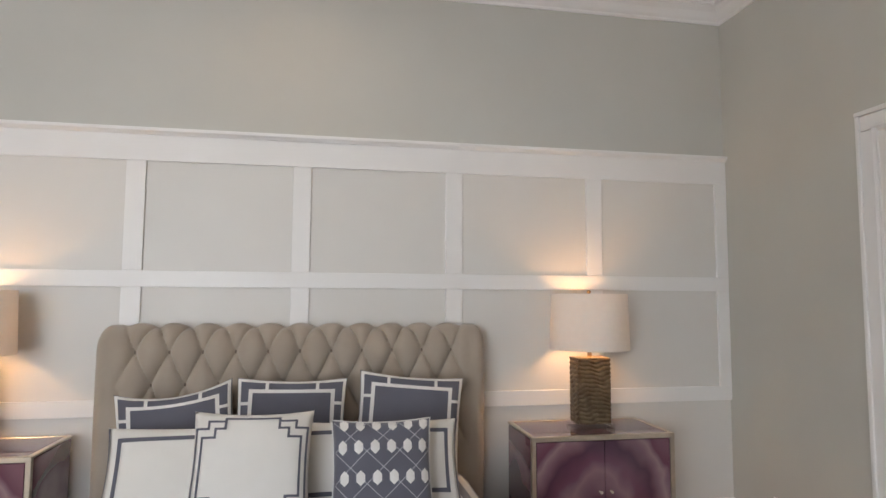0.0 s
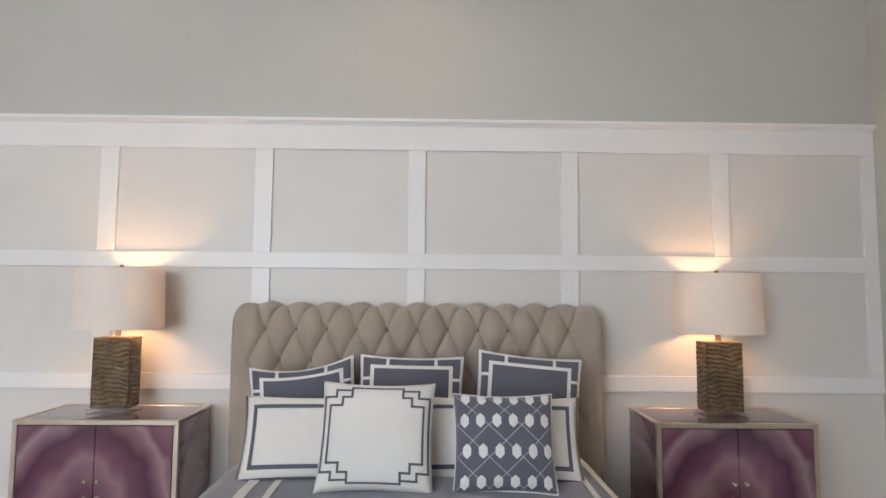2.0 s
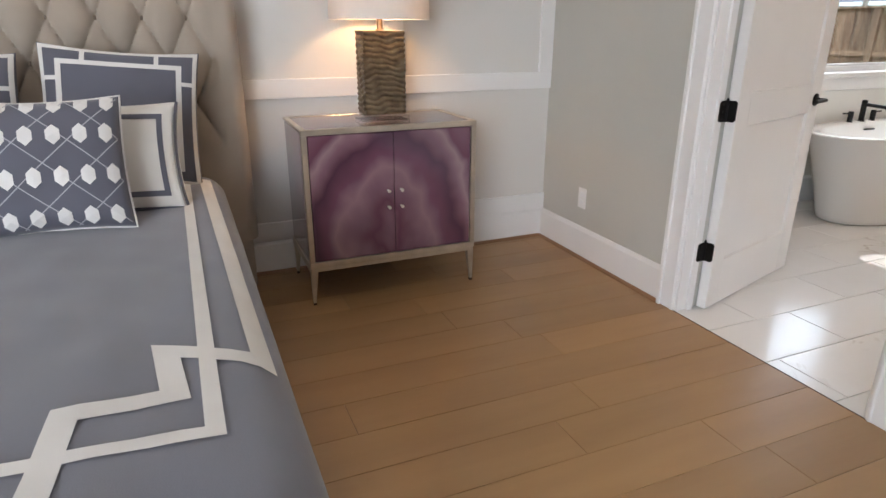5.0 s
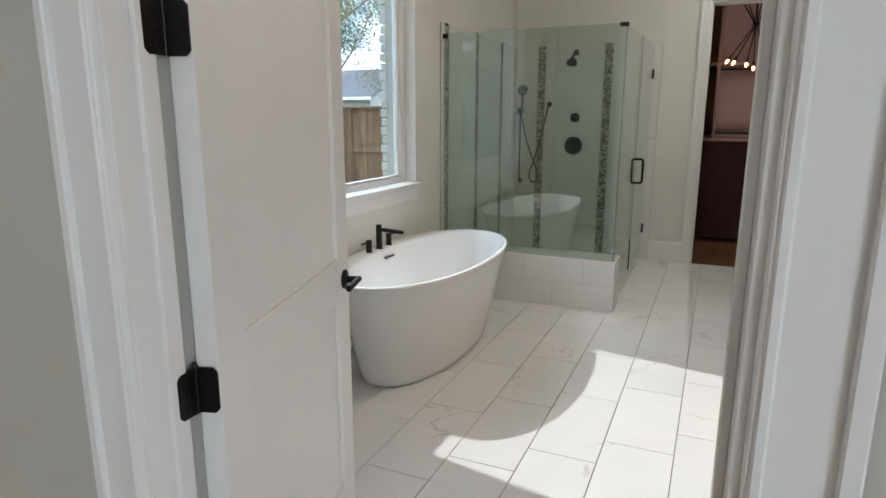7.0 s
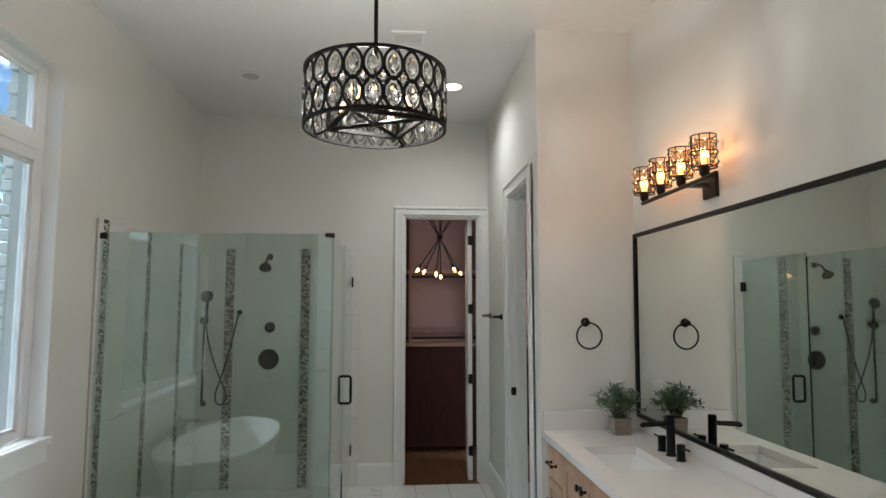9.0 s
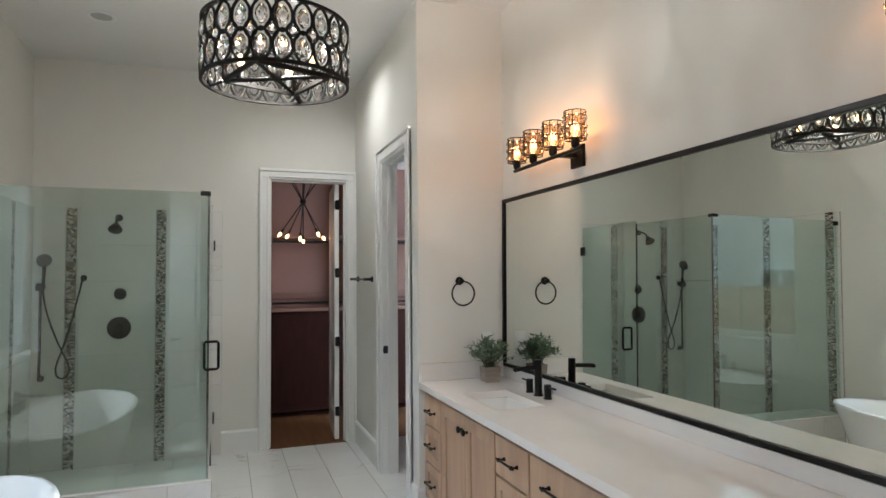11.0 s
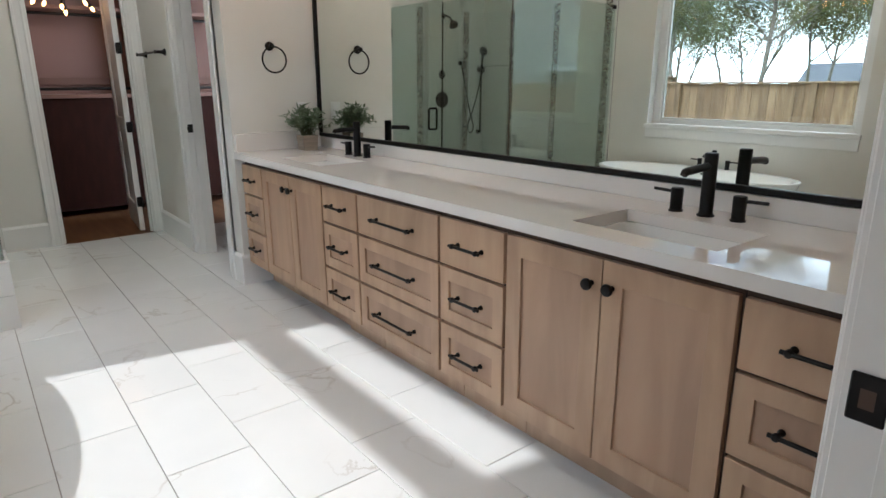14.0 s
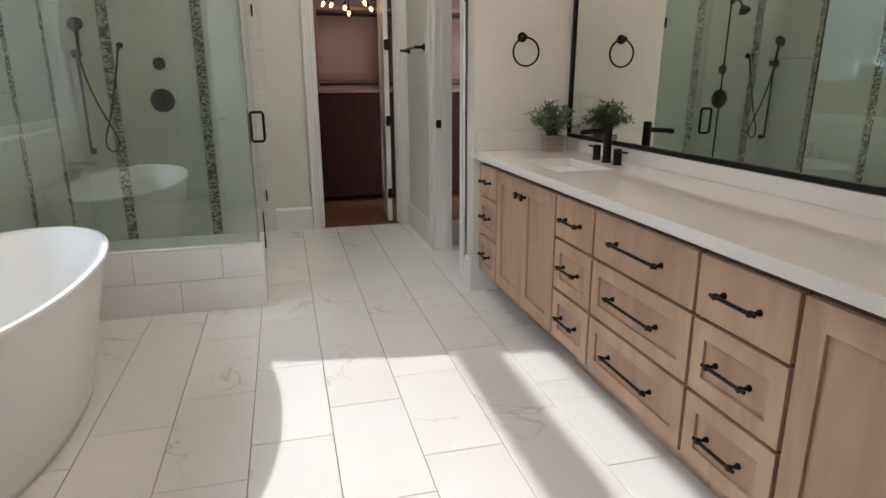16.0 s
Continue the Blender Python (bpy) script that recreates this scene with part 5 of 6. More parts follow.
def headboard_point(u, v):
    """u across, v up the front, over the rolled top and down the back."""
    x = HB0 + (HB1 - HB0) * u
    s = v * 1.62
    rad = 0.105
    zc = HTOP - rad
    front = zc - 0.28
    if s < front:
        p, n = Vector((x, HFY + 0.045, 0.28 + s)), Vector((0, -1, 0))
    elif s < front + rad * math.pi:
        a = (s - front) / rad
        p = Vector((x, HFY + 0.045 + rad * (1 - math.cos(a)), zc + rad * math.sin(a)))
        n = Vector((0, -math.cos(a), math.sin(a)))
    else:
        p, n = Vector((x, HFY + 0.045 + 2 * rad, zc - (s - front - rad * math.pi))), Vector((0, 1, 0))
    arc = 0.28 + s
    aa, bb = (x - BX) / PT + (arc - 1.297) / QT, (x - BX) / PT - (arc - 1.297) / QT
    field = min(1.0, max(0.0, (x - HB0 - 0.1) / 0.07)) * min(1.0, max(0.0, (HB1 - 0.1 - x) / 0.07)) * min(1.0, max(0.0, (arc - 0.72) / 0.08)) * min(1.0, max(0.0, (1.56 - arc) / 0.16))
    sa, sb = abs(math.sin(math.pi * aa)), abs(math.sin(math.pi * bb))
    puff = (sa * sb) ** 0.36 * 0.8 + 0.2 * (1 - (1 - sa) * (1 - sb))
    puff -= 0.35 * max(0.0, 1 - (sa + sb) / 0.5) ** 2
    edge = min(1.0, (x - HB0) / 0.06, (HB1 - x) / 0.06)
    side = math.sqrt(max(0.0, 1 - (1 - edge) ** 2))
    d = 0.062 * (field * puff + (1 - field) * 0.78) * (0.25 + 0.75 * side) - 0.045 * (1 - side)
    d += 0.003 * noise.noise(Vector((x * 9, arc * 9, 0.7)))
    return p + n * (d - 0.005)


bm = bmesh.new()
patch(bm, headboard_point, 300, 190)
box(bm, HB0 + 0.03, HB1 - 0.03, HFY + 0.06, HFY + 0.225, 0.02, 1.3)
hb = part("headboard", bm, M_TUFT, bed, "button-tufted taupe linen headboard with rolled top", smooth=75)
btn = mesh_of("button", lathe(bmesh.new(), [(0.013, 0.002), (0.012, -0.004), (0.007, -0.008), (0.001, -0.009)], axis="y", seg=10), M_BUTTON, True)
for row in range(5):
    z = 1.297 - row * QT / 2
    for i in range(-7, 8):
        x = BX + (i + (0.5 if row % 2 else 0.0)) * PT
        if HB0 + 0.13 < x < HB1 - 0.13:
            piece("button", btn, hb, (x, HFY + 0.055, z))
MC = -0.065
part("side_rail", boxes((MC - 0.9, MC - 0.84, 1.25, HFY + 0.05, 0.12, 0.32), bevel=0.01), M_TUFT, bed)
part("side_rail", boxes((MC + 0.84, MC + 0.9, 1.25, HFY + 0.05, 0.12, 0.32), bevel=0.01), M_TUFT, bed)
part("mattress", boxes((MC - 0.89, MC + 0.89, 1.22, HFY + 0.03, 0.3, 0.6), bevel=0.05), M_IVORY, bed)
for x in (MC - 0.88, MC + 0.83):
    for y in (1.35, 3.5):
        part("leg", boxes((x, x + 0.05, y, y + 0.05, 0, 0.13), bevel=0.004), M_GAP, bed)

DX, DZ, FOOT = 0.93, 0.655, 1.16


def fold(s, half, r=0.1):
    """How far out and down cloth lies that runs s metres from the middle over an edge."""
    a = abs(s)
    if a < half - r:
        return a, 0.0
    b = (a - half + r) / r
    if b < math.pi / 2:
        return half - r + r * math.sin(b), r * (1 - math.cos(b))
    rest = (b - math.pi / 2) * r
    return half + rest * 0.12, r + rest


def duvet_point(s, t, lift=0.0):
    """s across from the middle, t along y towards the head, in metres of cloth."""
    ox, dx = fold(s, DX)
    foot = 2.3 - t
    oy, dy = fold(max(0.0, foot), 2.3 - FOOT)
    y = 2.3 - oy if foot > 0 else t
    x = MC + math.copysign(ox, s)
    soft = 0.010 * noise.noise(Vector((s * 1.7, t * 1.9, 0.3))) + 0.005 * noise.noise(Vector((s * 5, t * 3.5, 1.3))) + 0.004 * noise.noise(Vector((s * 12 + t * 3, t * 7, 4.1))) + 0.005 * noise.noise(Vector((s * 7 - t * 2, t * 2.2, 8.2)))
    z = DZ + soft - dx - dy * (1.0 if dx < 0.02 else 0.6)
    if dx > 0.12:
        x += math.copysign(0.022 * math.sin(t * 9 + 1.5 * math.sin(t * 3)) * min(1, dx), s)
    if dy > 0.12:
        y -= 0.02 * math.sin(s * 9) * min(1, dy)
    crown = 0.02 * (1 - min(1, abs(s) / DX) ** 2)
    p = Vector((x, y, max(0.05, z + crown)))
    if dx > 0.09:
        p.x += math.copysign(lift, s)
    p.z += lift
    return p


dv = thing("duvet", (BC, 2.3, DZ), "slate grey duvet with white stepped border bands", "bedding")
bm = bmesh.new()
patch(bm, lambda u, v: duvet_point(-1.56 + 3.12 * u, 0.62 + (3.42 - 0.62) * v), 170, 130)
ob = part("cover", bm, M_DUVET, dv, smooth=75)
up_first = max(ob.data.polygons, key=lambda f: f.center.z)
if up_first.normal.z < 0:
    ob.data.flip_normals()
sol = ob.modifiers.new("thickness", "SOLIDIFY")
sol.thickness, sol.offset = 0.012, -1


def ribbon(points, width, name="band"):
    """A white band stitched on the duvet along a line of (s, t) corners, with mitred ends."""
    bm = bmesh.new()
    pts = [Vector(p) for p in points]
    lines = []
    for i, p in enumerate(pts):
        dirs = [(pts[i] - pts[i - 1]).normalized() if i else None, (pts[i + 1] - pts[i]).normalized() if i + 1 < len(pts) else None]
        d0, d1 = dirs[0] or dirs[1], dirs[1] or dirs[0]
        n0, n1 = Vector((-d0.y, d0.x)), Vector((-d1.y, d1.x))
        m = (n0 + n1).normalized()
        lines.append((p, m * (width / 2 / max(0.3, m.dot(n0)))))
    for (p, a), (q, b) in zip(lines, lines[1:]):
        steps = max(2, int((q - p).length / 0.035))
        g = []
        for k in range(steps + 1):
            f = k / steps
            c, o = p.lerp(q, f), a.lerp(b, f)
            g.append([bm.verts.new(duvet_point(*(c + o * w), 0.004)) for w in (-1, -0.33, 0.33, 1)])
        for r, s in zip(g, g[1:]):
            for k in range(3):
                bm.faces.new((r[k], r[k + 1], s[k + 1], s[k]))
    part(name, bm, M_BAND, dv, "white cotton band", smooth=75)


ribbon([(-0.7, 3.35), (-0.695, 1.842), (-0.467, 1.848), (-0.493, 1.676), (-0.318, 1.684), (-0.313, 1.385), (0.535, 1.362), (0.556, 1.639), (0.721, 1.65), (0.705, 1.815), (0.883, 1.74), (0.85, 3.35)], 0.046)
ribbon([(-0.597, 3.35), (-0.574, 1.555), (0.779, 1.52), (0.776, 3.35)], 0.031)

# ---- pillows ----


def pillow_fn(w, h, thick, sag=0.0, seed=0.0):
    def fn(a, b, side, lift=0.0):
        """a, b from -1 to 1 over the face; side +1 is the front."""
        px = a * w / 2 * (1 - 0.055 * (1 - b * b) * abs(a) ** 3)
        pz = b * h / 2 * (1 - 0.075 * (1 - a * a) * abs(b) ** 3)
        t = thick / 2 * (max(0.0, 1 - abs(a) ** 2.6) * max(0.0, 1 - abs(b) ** 2.6)) ** 0.42
        t += 0.006 * noise.noise(Vector((a * 2.2 + seed, b * 2.2, side))) * (1 - abs(a) ** 4) * (1 - abs(b) ** 4)
        dip = sag * (1 - a * a) * max(0, b)
        return Vector((px, -side * (t + lift), pz - dip))
    return fn


def pillow(name, at, w, h, thick, tilt, label, material, group="", roll=0.0, yaw=0.0, sag=0.0, seed=0.0, piping=None):
    root = thing(name, (0, 0, 0), label, "pillow", group)
    fn = pillow_fn(w, h, thick, sag, seed)
    bm = bmesh.new()
    for side in (1, -1):
        patch(bm, lambda u, v: fn(2 * u - 1, 2 * v - 1, side), 34, 34)
    bmesh.ops.remove_doubles(bm, verts=bm.verts, dist=0.0005)
    part("cushion", bm, material, root, smooth=80)
    if piping:
        pts = [fn(a, b, 1) for a, b in [(-1 + 2 * k / 16, -1) for k in range(16)] + [(1, -1 + 2 * k / 16) for k in range(16)] + [(1 - 2 * k / 16, 1) for k in range(16)] + [(-1, 1 - 2 * k / 16) for k in range(17)]]
        part("piping", tube(bmesh.new(), pts, 0.004, 6, cap=False), piping, root, smooth=True)
    root.matrix_basis = pose(*at, -tilt, roll, yaw)
    return root, fn


def face_band(root, fn, segs, material, width, name="band", aspect=1.0):
    """Flat bands on a pillow's front: segs are (a0, b0, a1, b1) rectangles or lines in face units."""
    bm = bmesh.new()
    for a0, b0, a1, b1 in segs:
        p, q = Vector((a0, b0 / aspect)), Vector((a1, b1 / aspect))
        d = (q - p).normalized()
        n = Vector((-d.y, d.x)) * width / 2
        p, q = p - d * width / 2, q + d * width / 2
        steps = max(2, int((q - p).length / 0.06))
        g = []
        for k in range(steps + 1):
            c = p.lerp(q, k / steps)
            g.append([bm.verts.new(fn(max(-0.995, min(0.995, (c + n * s).x)), max(-0.995, min(0.995, (c + n * s).y * aspect)), 1, 0.0035)) for s in (-1, 0, 1)])
        for r, s in zip(g, g[1:]):
            for k in range(2):
                bm.faces.new((r[k], r[k + 1], s[k + 1], s[k]))
    part(name, bm, material, root, smooth=80, local=True)


def rect(a, b):
    return [(-a, -b, a, -b), (a, -b, a, b), (a, b, -a, b), (-a, b, -a, -b)]


# grey shams with white double border, against the headboard
for i, (x, z, roll, yaw, y) in enumerate(((-0.64, 0.885, -7, 4, 3.36), (-0.09, 0.915, 1, 0, 3.36), (0.52, 0.925, 5, -3, 3.36))):
    r, fn = pillow("euro_sham", (x, y, z), 0.565, 0.54, 0.15, 14, "slate grey euro sham with white border, leaning on headboard", M_PILGREY, "grey shams on the bed", roll, yaw, sag=0.035 if i == 0 else 0.0, seed=i)
    face_band(r, fn, rect(0.74, 0.74), M_BAND, 0.075)
    face_band(r, fn, rect(0.955, 0.955) + [(0.74, 0.5, 0.95, 0.5), (-0.74, 0.5, -0.95, 0.5), (0.45, 0.74, 0.45, 0.95), (-0.45, 0.74, -0.45, 0.95)], M_BAND, 0.06, "edge_band")
# ivory shams with grey border
for x, yaw, seed in ((-0.47, 2, 3), (0.33, -2, 4)):
    r, fn = pillow("king_sham", (x, 3.02, 0.825), 0.79, 0.40, 0.19, 22, "ivory king sham with slate grey border band", M_IVORY, "ivory shams on the bed", 0, yaw, seed=seed)
    face_band(r, fn, rect(0.84, 0.68), M_PILGREY, 0.05, aspect=2.0)
    face_band(r, fn, [(-0.985, -0.95, 0.985, -0.95), (0.985, -0.95, 0.985, 0.95), (-0.985, -0.95, -0.985, 0.95)], M_PILGREY, 0.035, "edge_band", aspect=2.0)
# square ivory cushion with stepped grey key border
r, fn = pillow("square_cushion", (-0.215, 2.80, 0.885), 0.50, 0.47, 0.17, 20, "ivory square cushion with grey stepped key border", M_IVORY, seed=7, roll=1)
K = []
for sa in (1, -1):
    for sb in (1, -1):
        K += [(sa * 0.82, sb * 0.0, sa * 0.82, sb * 0.5), (sa * 0.82, sb * 0.5, sa * 0.6, sb * 0.5), (sa * 0.6, sb * 0.5, sa * 0.6, sb * 0.66), (sa * 0.6, sb * 0.66, sa * 0.44, sb * 0.66), (sa * 0.44, sb * 0.66, sa * 0.44, sb * 0.86), (sa * 0.44, sb * 0.86, 0, sb * 0.86)]
        K += [(sa * 0.66, sb * 0.0, sa * 0.66, sb * 0.36), (sa * 0.66, sb * 0.36, sa * 0.76, sb * 0.36)] if sa * sb else []
        K += [(sa * 0.93, sb * 0.0, sa * 0.93, sb * 0.66), (sa * 0.93, sb * 0.66, sa * 0.72, sb * 0.66), (sa * 0.72, sb * 0.66, sa * 0.72, sb * 0.8), (sa * 0.72, sb * 0.8, sa * 0.44, sb * 0.8)]
K = [k for k in K if not (abs(abs(k[0]) - 0.66) < 0.01 and abs(abs(k[2]) - 0.66) < 0.01) and not (abs(abs(k[0]) - 0.66) < 0.01)]
face_band(r, fn, K, M_PILGREY, 0.042)
# grey cushion with embroidered drops
r, fn = pillow("embroidered_cushion", (0.335, 2.80, 0.86), 0.44, 0.42, 0.16, 20, "slate grey cushion embroidered with white hexagon drops", M_PILGREY, seed=9, piping=M_BAND)
NCOL = 6
for row, b in enumerate((0.88, 0.4, -0.2, -0.8)):
    for k in range(NCOL):
        a = -0.8 + 1.6 * (k + (0.0 if row % 2 else 0.12)) / (NCOL - 1)
        if abs(a) > 0.9:
            continue
        hw, hh = 0.085, 0.15
        bm = bmesh.new()
        shape = [(0, -hh), (hw, -hh * 0.45), (hw, hh * 0.45), (0, hh), (-hw, hh * 0.45), (-hw, -hh * 0.45)]
        vs = [bm.verts.new(fn(max(-0.98, min(0.98, a + u)), max(-0.98, min(0.98, b + w)), 1, 0.004)) for u, w in shape]
        c = bm.verts.new(fn(a, min(0.98, b), 1, 0.0065))
        for i in range(6):
            bm.faces.new((vs[i], vs[(i + 1) % 6], c))
        part("embroidered_drop", bm, M_BAND, r, local=True)
M_THREAD = mat("pale_thread", (0.42, 0.42, 0.45), 0.7, scale=30)
L = []
for k in range(-3, 4):
    for s in (1, -1):
        p, q = (k * 0.64 - 0.95 * 1.03 * s, -0.95), (k * 0.64 + 0.95 * 1.03 * s, 0.95)
        t0 = max((-0.95 - min(p[0], q[0])) / abs(q[0] - p[0]), 0) if min(p[0], q[0]) < -0.95 else 0
        t1 = min((0.95 - min(p[0], q[0])) / abs(q[0] - p[0]), 1)
        if t1 - t0 < 0.12:
            continue
        lo, hi = (p, q) if p[0] < q[0] else (q, p)
        L.append((lo[0] + (hi[0] - lo[0]) * t0, lo[1] + (hi[1] - lo[1]) * t0, lo[0] + (hi[0] - lo[0]) * t1, lo[1] + (hi[1] - lo[1]) * t1))
face_band(r, fn, L, M_THREAD, 0.016, "embroidered_lattice")

# ---- plant on the counter ----
M_LEAF = mat("dusty_green_leaf", (0.1, 0.16, 0.085), 0.5, vary=0.3, scale=25, other=(0.24, 0.31, 0.2))
M_STEM = mat("green_stem", (0.09, 0.1, 0.05), 0.6)
M_POT = mat("greywashed_wood_planter", (0.33, 0.27, 0.22), 0.75, vary=0.25, scale=8, stretch=(1, 1, 6), bump=0.2, bscale=40)
px, py = 6.38, 0.70
pl = thing("potted_plant", (px, py, CT), "green leafy plant in greywashed wooden planter on the counter", "plant")
bm = bmesh.new()
b0, b1 = [], []
for s, z in ((0.046, CT), (0.052, CT + 0.095), (0.046, CT + 0.095), (0.044, CT + 0.08)):
    b0.append([bm.verts.new((px + sx * s, py + sy * s, z)) for sx, sy in ((-1, -1), (1, -1), (1, 1), (-1, 1))])
for r0, r1 in zip(b0, b0[1:]):
    for k in range(4):
        bm.faces.new((r0[k], r0[(k + 1) % 4], r1[(k + 1) % 4], r1[k]))
bm.faces.new(b0[0][::-1])
bm.faces.new(b0[-1])
part("planter", bm, M_POT, pl)
random.seed(11)
leaf_bm, stem_bm = bmesh.new(), bmesh.new()


def leaf(bm, p, d, length, width):
    d = d.normalized()
    side = d.cross(Vector((0, 0, 1)))
    side = side.normalized() if side.length > 0.01 else Vector((1, 0, 0))
    up = side.cross(d)
    vs = [bm.verts.new(p), bm.verts.new(p + d * length * 0.45 + side * width / 2 + up * 0.002), bm.verts.new(p + d * length - up * 0.004), bm.verts.new(p + d * length * 0.45 - side * width / 2 + up * 0.002), bm.verts.new(p + d * length * 0.5 - up * 0.003)]
    for a, b in ((0, 1), (1, 2), (2, 3), (3, 0)):
        bm.faces.new((vs[a], vs[b], vs[4]))


for k in range(70):
    a, spread = random.uniform(0, 2 * math.pi), random.uniform(0.02, 0.165)
    top = Vector((px + spread * math.cos(a), py + spread * math.sin(a) * 0.9, CT + 0.31 - spread * 0.75 + random.uniform(-0.06, 0.015)))
    top.x = min(top.x, SX - 0.05)
    top.y = max(top.y, MY + 0.05)
    base = Vector((px + random.uniform(-0.03, 0.03), py + random.uniform(-0.03, 0.03), CT + 0.08))
    mid = base.lerp(top, 0.5) + Vector((0, 0, 0.03))
    line = [base, mid, top]
    tube(stem_bm, line, [0.0018, 0.0015, 0.001], 4)
    for j in range(9):
        f = 0.35 + 0.65 * j / 8
        p = (line[0].lerp(line[1], f * 2) if f < 0.5 else line[1].lerp(line[2], f * 2 - 1))
        d = Vector((random.uniform(-1, 1), random.uniform(-1, 1), random.uniform(-0.2, 0.9)))
        leaf(leaf_bm, p, d, random.uniform(0.032, 0.055), random.uniform(0.013, 0.021))
part("stems", stem_bm, M_STEM, pl)
part("leaves", leaf_bm, M_LEAF, pl)

# ---- outdoors ----
GZ = -0.2
M_GRASS = mat("lawn", (0.09, 0.13, 0.035), 0.9, vary=0.3, scale=3, other=(0.17, 0.16, 0.07), bump=0.6, bscale=60)
M_CEDAR = mat("cedar_picket", (0.46, 0.29, 0.165), 0.8, vary=0.3, scale=2.2, stretch=(5, 5, 0.7), bump=0.25, bscale=30, other=(0.27, 0.155, 0.09), piece=0.22)
M_BRICK = mat("painted_white_brick", (0.68, 0.67, 0.64), 0.8, vary=0.1, scale=9, bump=0.3, bscale=60)
M_SIDING = mat("pale_house_siding", (0.36, 0.355, 0.345), 0.8, vary=0.05, scale=2)
M_TAUPE = mat("taupe_house_siding", (0.3, 0.285, 0.26), 0.85, vary=0.1, scale=2)
# darker cedar tone, for the side fence only
M_DARKCEDAR = mat("darker_cedar", (0.3, 0.19, 0.115), 0.85, vary=0.35, scale=2.4, stretch=(5, 5, 0.6), bump=0.3, bscale=30, other=(0.15, 0.085, 0.05), piece=0.25)
M_ROOF = mat("grey_shingle_roof", (0.13, 0.133, 0.15), 0.9, vary=0.2, scale=12, bump=0.3, bscale=40)
M_DARKGLASS = mat("house_window_glass", (0.05, 0.06, 0.075), 0.1, vary=0.1)
M_BARK = mat("grey_bark", (0.27, 0.23, 0.19), 0.9, vary=0.35, scale=6, bump=0.5, bscale=30)
M_CROWN = mat("tree_leaves", (0.1, 0.135, 0.06), 0.6, vary=0.3, scale=1.2, other=(0.27, 0.24, 0.08))
M_CROWN2 = mat("dark_tree_leaves", (0.085, 0.115, 0.06), 0.6, vary=0.3, scale=1.2, other=(0.19, 0.17, 0.06))
for m in (M_CROWN, M_CROWN2):
    n, l = m.node_tree.nodes, m.node_tree.links
    p = n["Principled BSDF"]
    thin, mx = n.new("ShaderNodeBsdfTranslucent"), n.new("ShaderNodeMixShader")
    l.new(p.inputs["Base Color"].links[0].from_socket, thin.inputs["Color"])
    mx.inputs["Fac"].default_value = 0.38
    l.new(p.outputs["BSDF"], mx.inputs[1])
    l.new(thin.outputs["BSDF"], mx.inputs[2])
    l.new(mx.outputs["Shader"], n["Material Output"].inputs["Surface"])
bm = bmesh.new()
N = 16
g = patch(bm, lambda u, v: Vector((-400 + 800 * u, WY + OUT + 0.1 + 500 * v ** 2, GZ)), N, N)
bmesh.ops.recalc_face_normals(bm, faces=bm.faces)
structure("ground", bm, M_GRASS, "green and tan lawn reaching the horizon", "lawn")
structure("wall_outer_brick", boxes((W0 - 3.0, W0 - 0.002, WY + OUT + 0.1, WY + OUT + 0.19, GZ, CEIL + 0.2), (W1 + 0.052, FX + 0.5, WY + OUT + 0.1, WY + OUT + 0.19, GZ, CEIL + 0.2), (W0 - 0.002, W1 + 0.002, WY + OUT + 0.1, WY + OUT + 0.19, WZ1 + 0.06, CEIL + 0.2),
                                    (W0 - 0.002, W1 + 0.002, WY + OUT + 0.1, WY + OUT + 0.19, GZ, WZ0 - 0.03)), M_WHITEGROUT, "white painted brick outer wall", "brick wall")


def fence(name, a, b, top, label, wood, rails_front=True):
    """Cedar fence from a to b: pickets, posts, rails and a flat cap; the house side is to the right of a -> b."""
    a, b = Vector((*a, 0)), Vector((*b, 0))
    length, d = (b - a).length, (b - a).normalized()
    yaw = math.atan2(d.y, d.x)
    root = thing(name, (0, 0, 0), label, "fence")
    random.seed(3)
    pk = [mesh_of("picket", boxes((-w / 2, w / 2, 0, 0.018, GZ + 0.03, top - 0.03), bevel=0.002), wood) for w in (0.143, 0.14, 0.1445)]
    n = int(length / 0.145)
    for i in range(n):
        ob = piece("picket", pk[i % 3], root, (0.07 + i * 0.145, random.uniform(-0.003, 0.003), random.uniform(-0.006, 0.006)))
    post = mesh_of("post", boxes((-0.05, 0.05, -0.07, -0.004, GZ, top - 0.032), bevel=0.004), wood)
    for i in range(int(length / 2.4) + 1):
        piece("post", post, root, (i * 2.4 + 0.4, 0, 0))
    part("cap", boxes((0, length, -0.08, 0.05, top - 0.03, top), bevel=0.004), wood, root)
    for z in ((GZ + 0.35, GZ + 1.0) if rails_front else (GZ + 0.35,)):
        part("rail", boxes((0, length, -0.042, -0.004, z, z + 0.088), bevel=0.004), wood, root)
    root.matrix_basis = pose(a.x, a.y, 0, 0, 0, math.degrees(yaw))


fence("wooden_fence", (-3.0, 9.6), (11.6, 9.6), 1.42, "cedar picket fence with flat cap behind the house", M_CEDAR, False)
fence("wooden_fence", (11.6, 13.0), (11.6, 1.0), 1.60, "darker cedar privacy fence beside the house", M_DARKCEDAR)


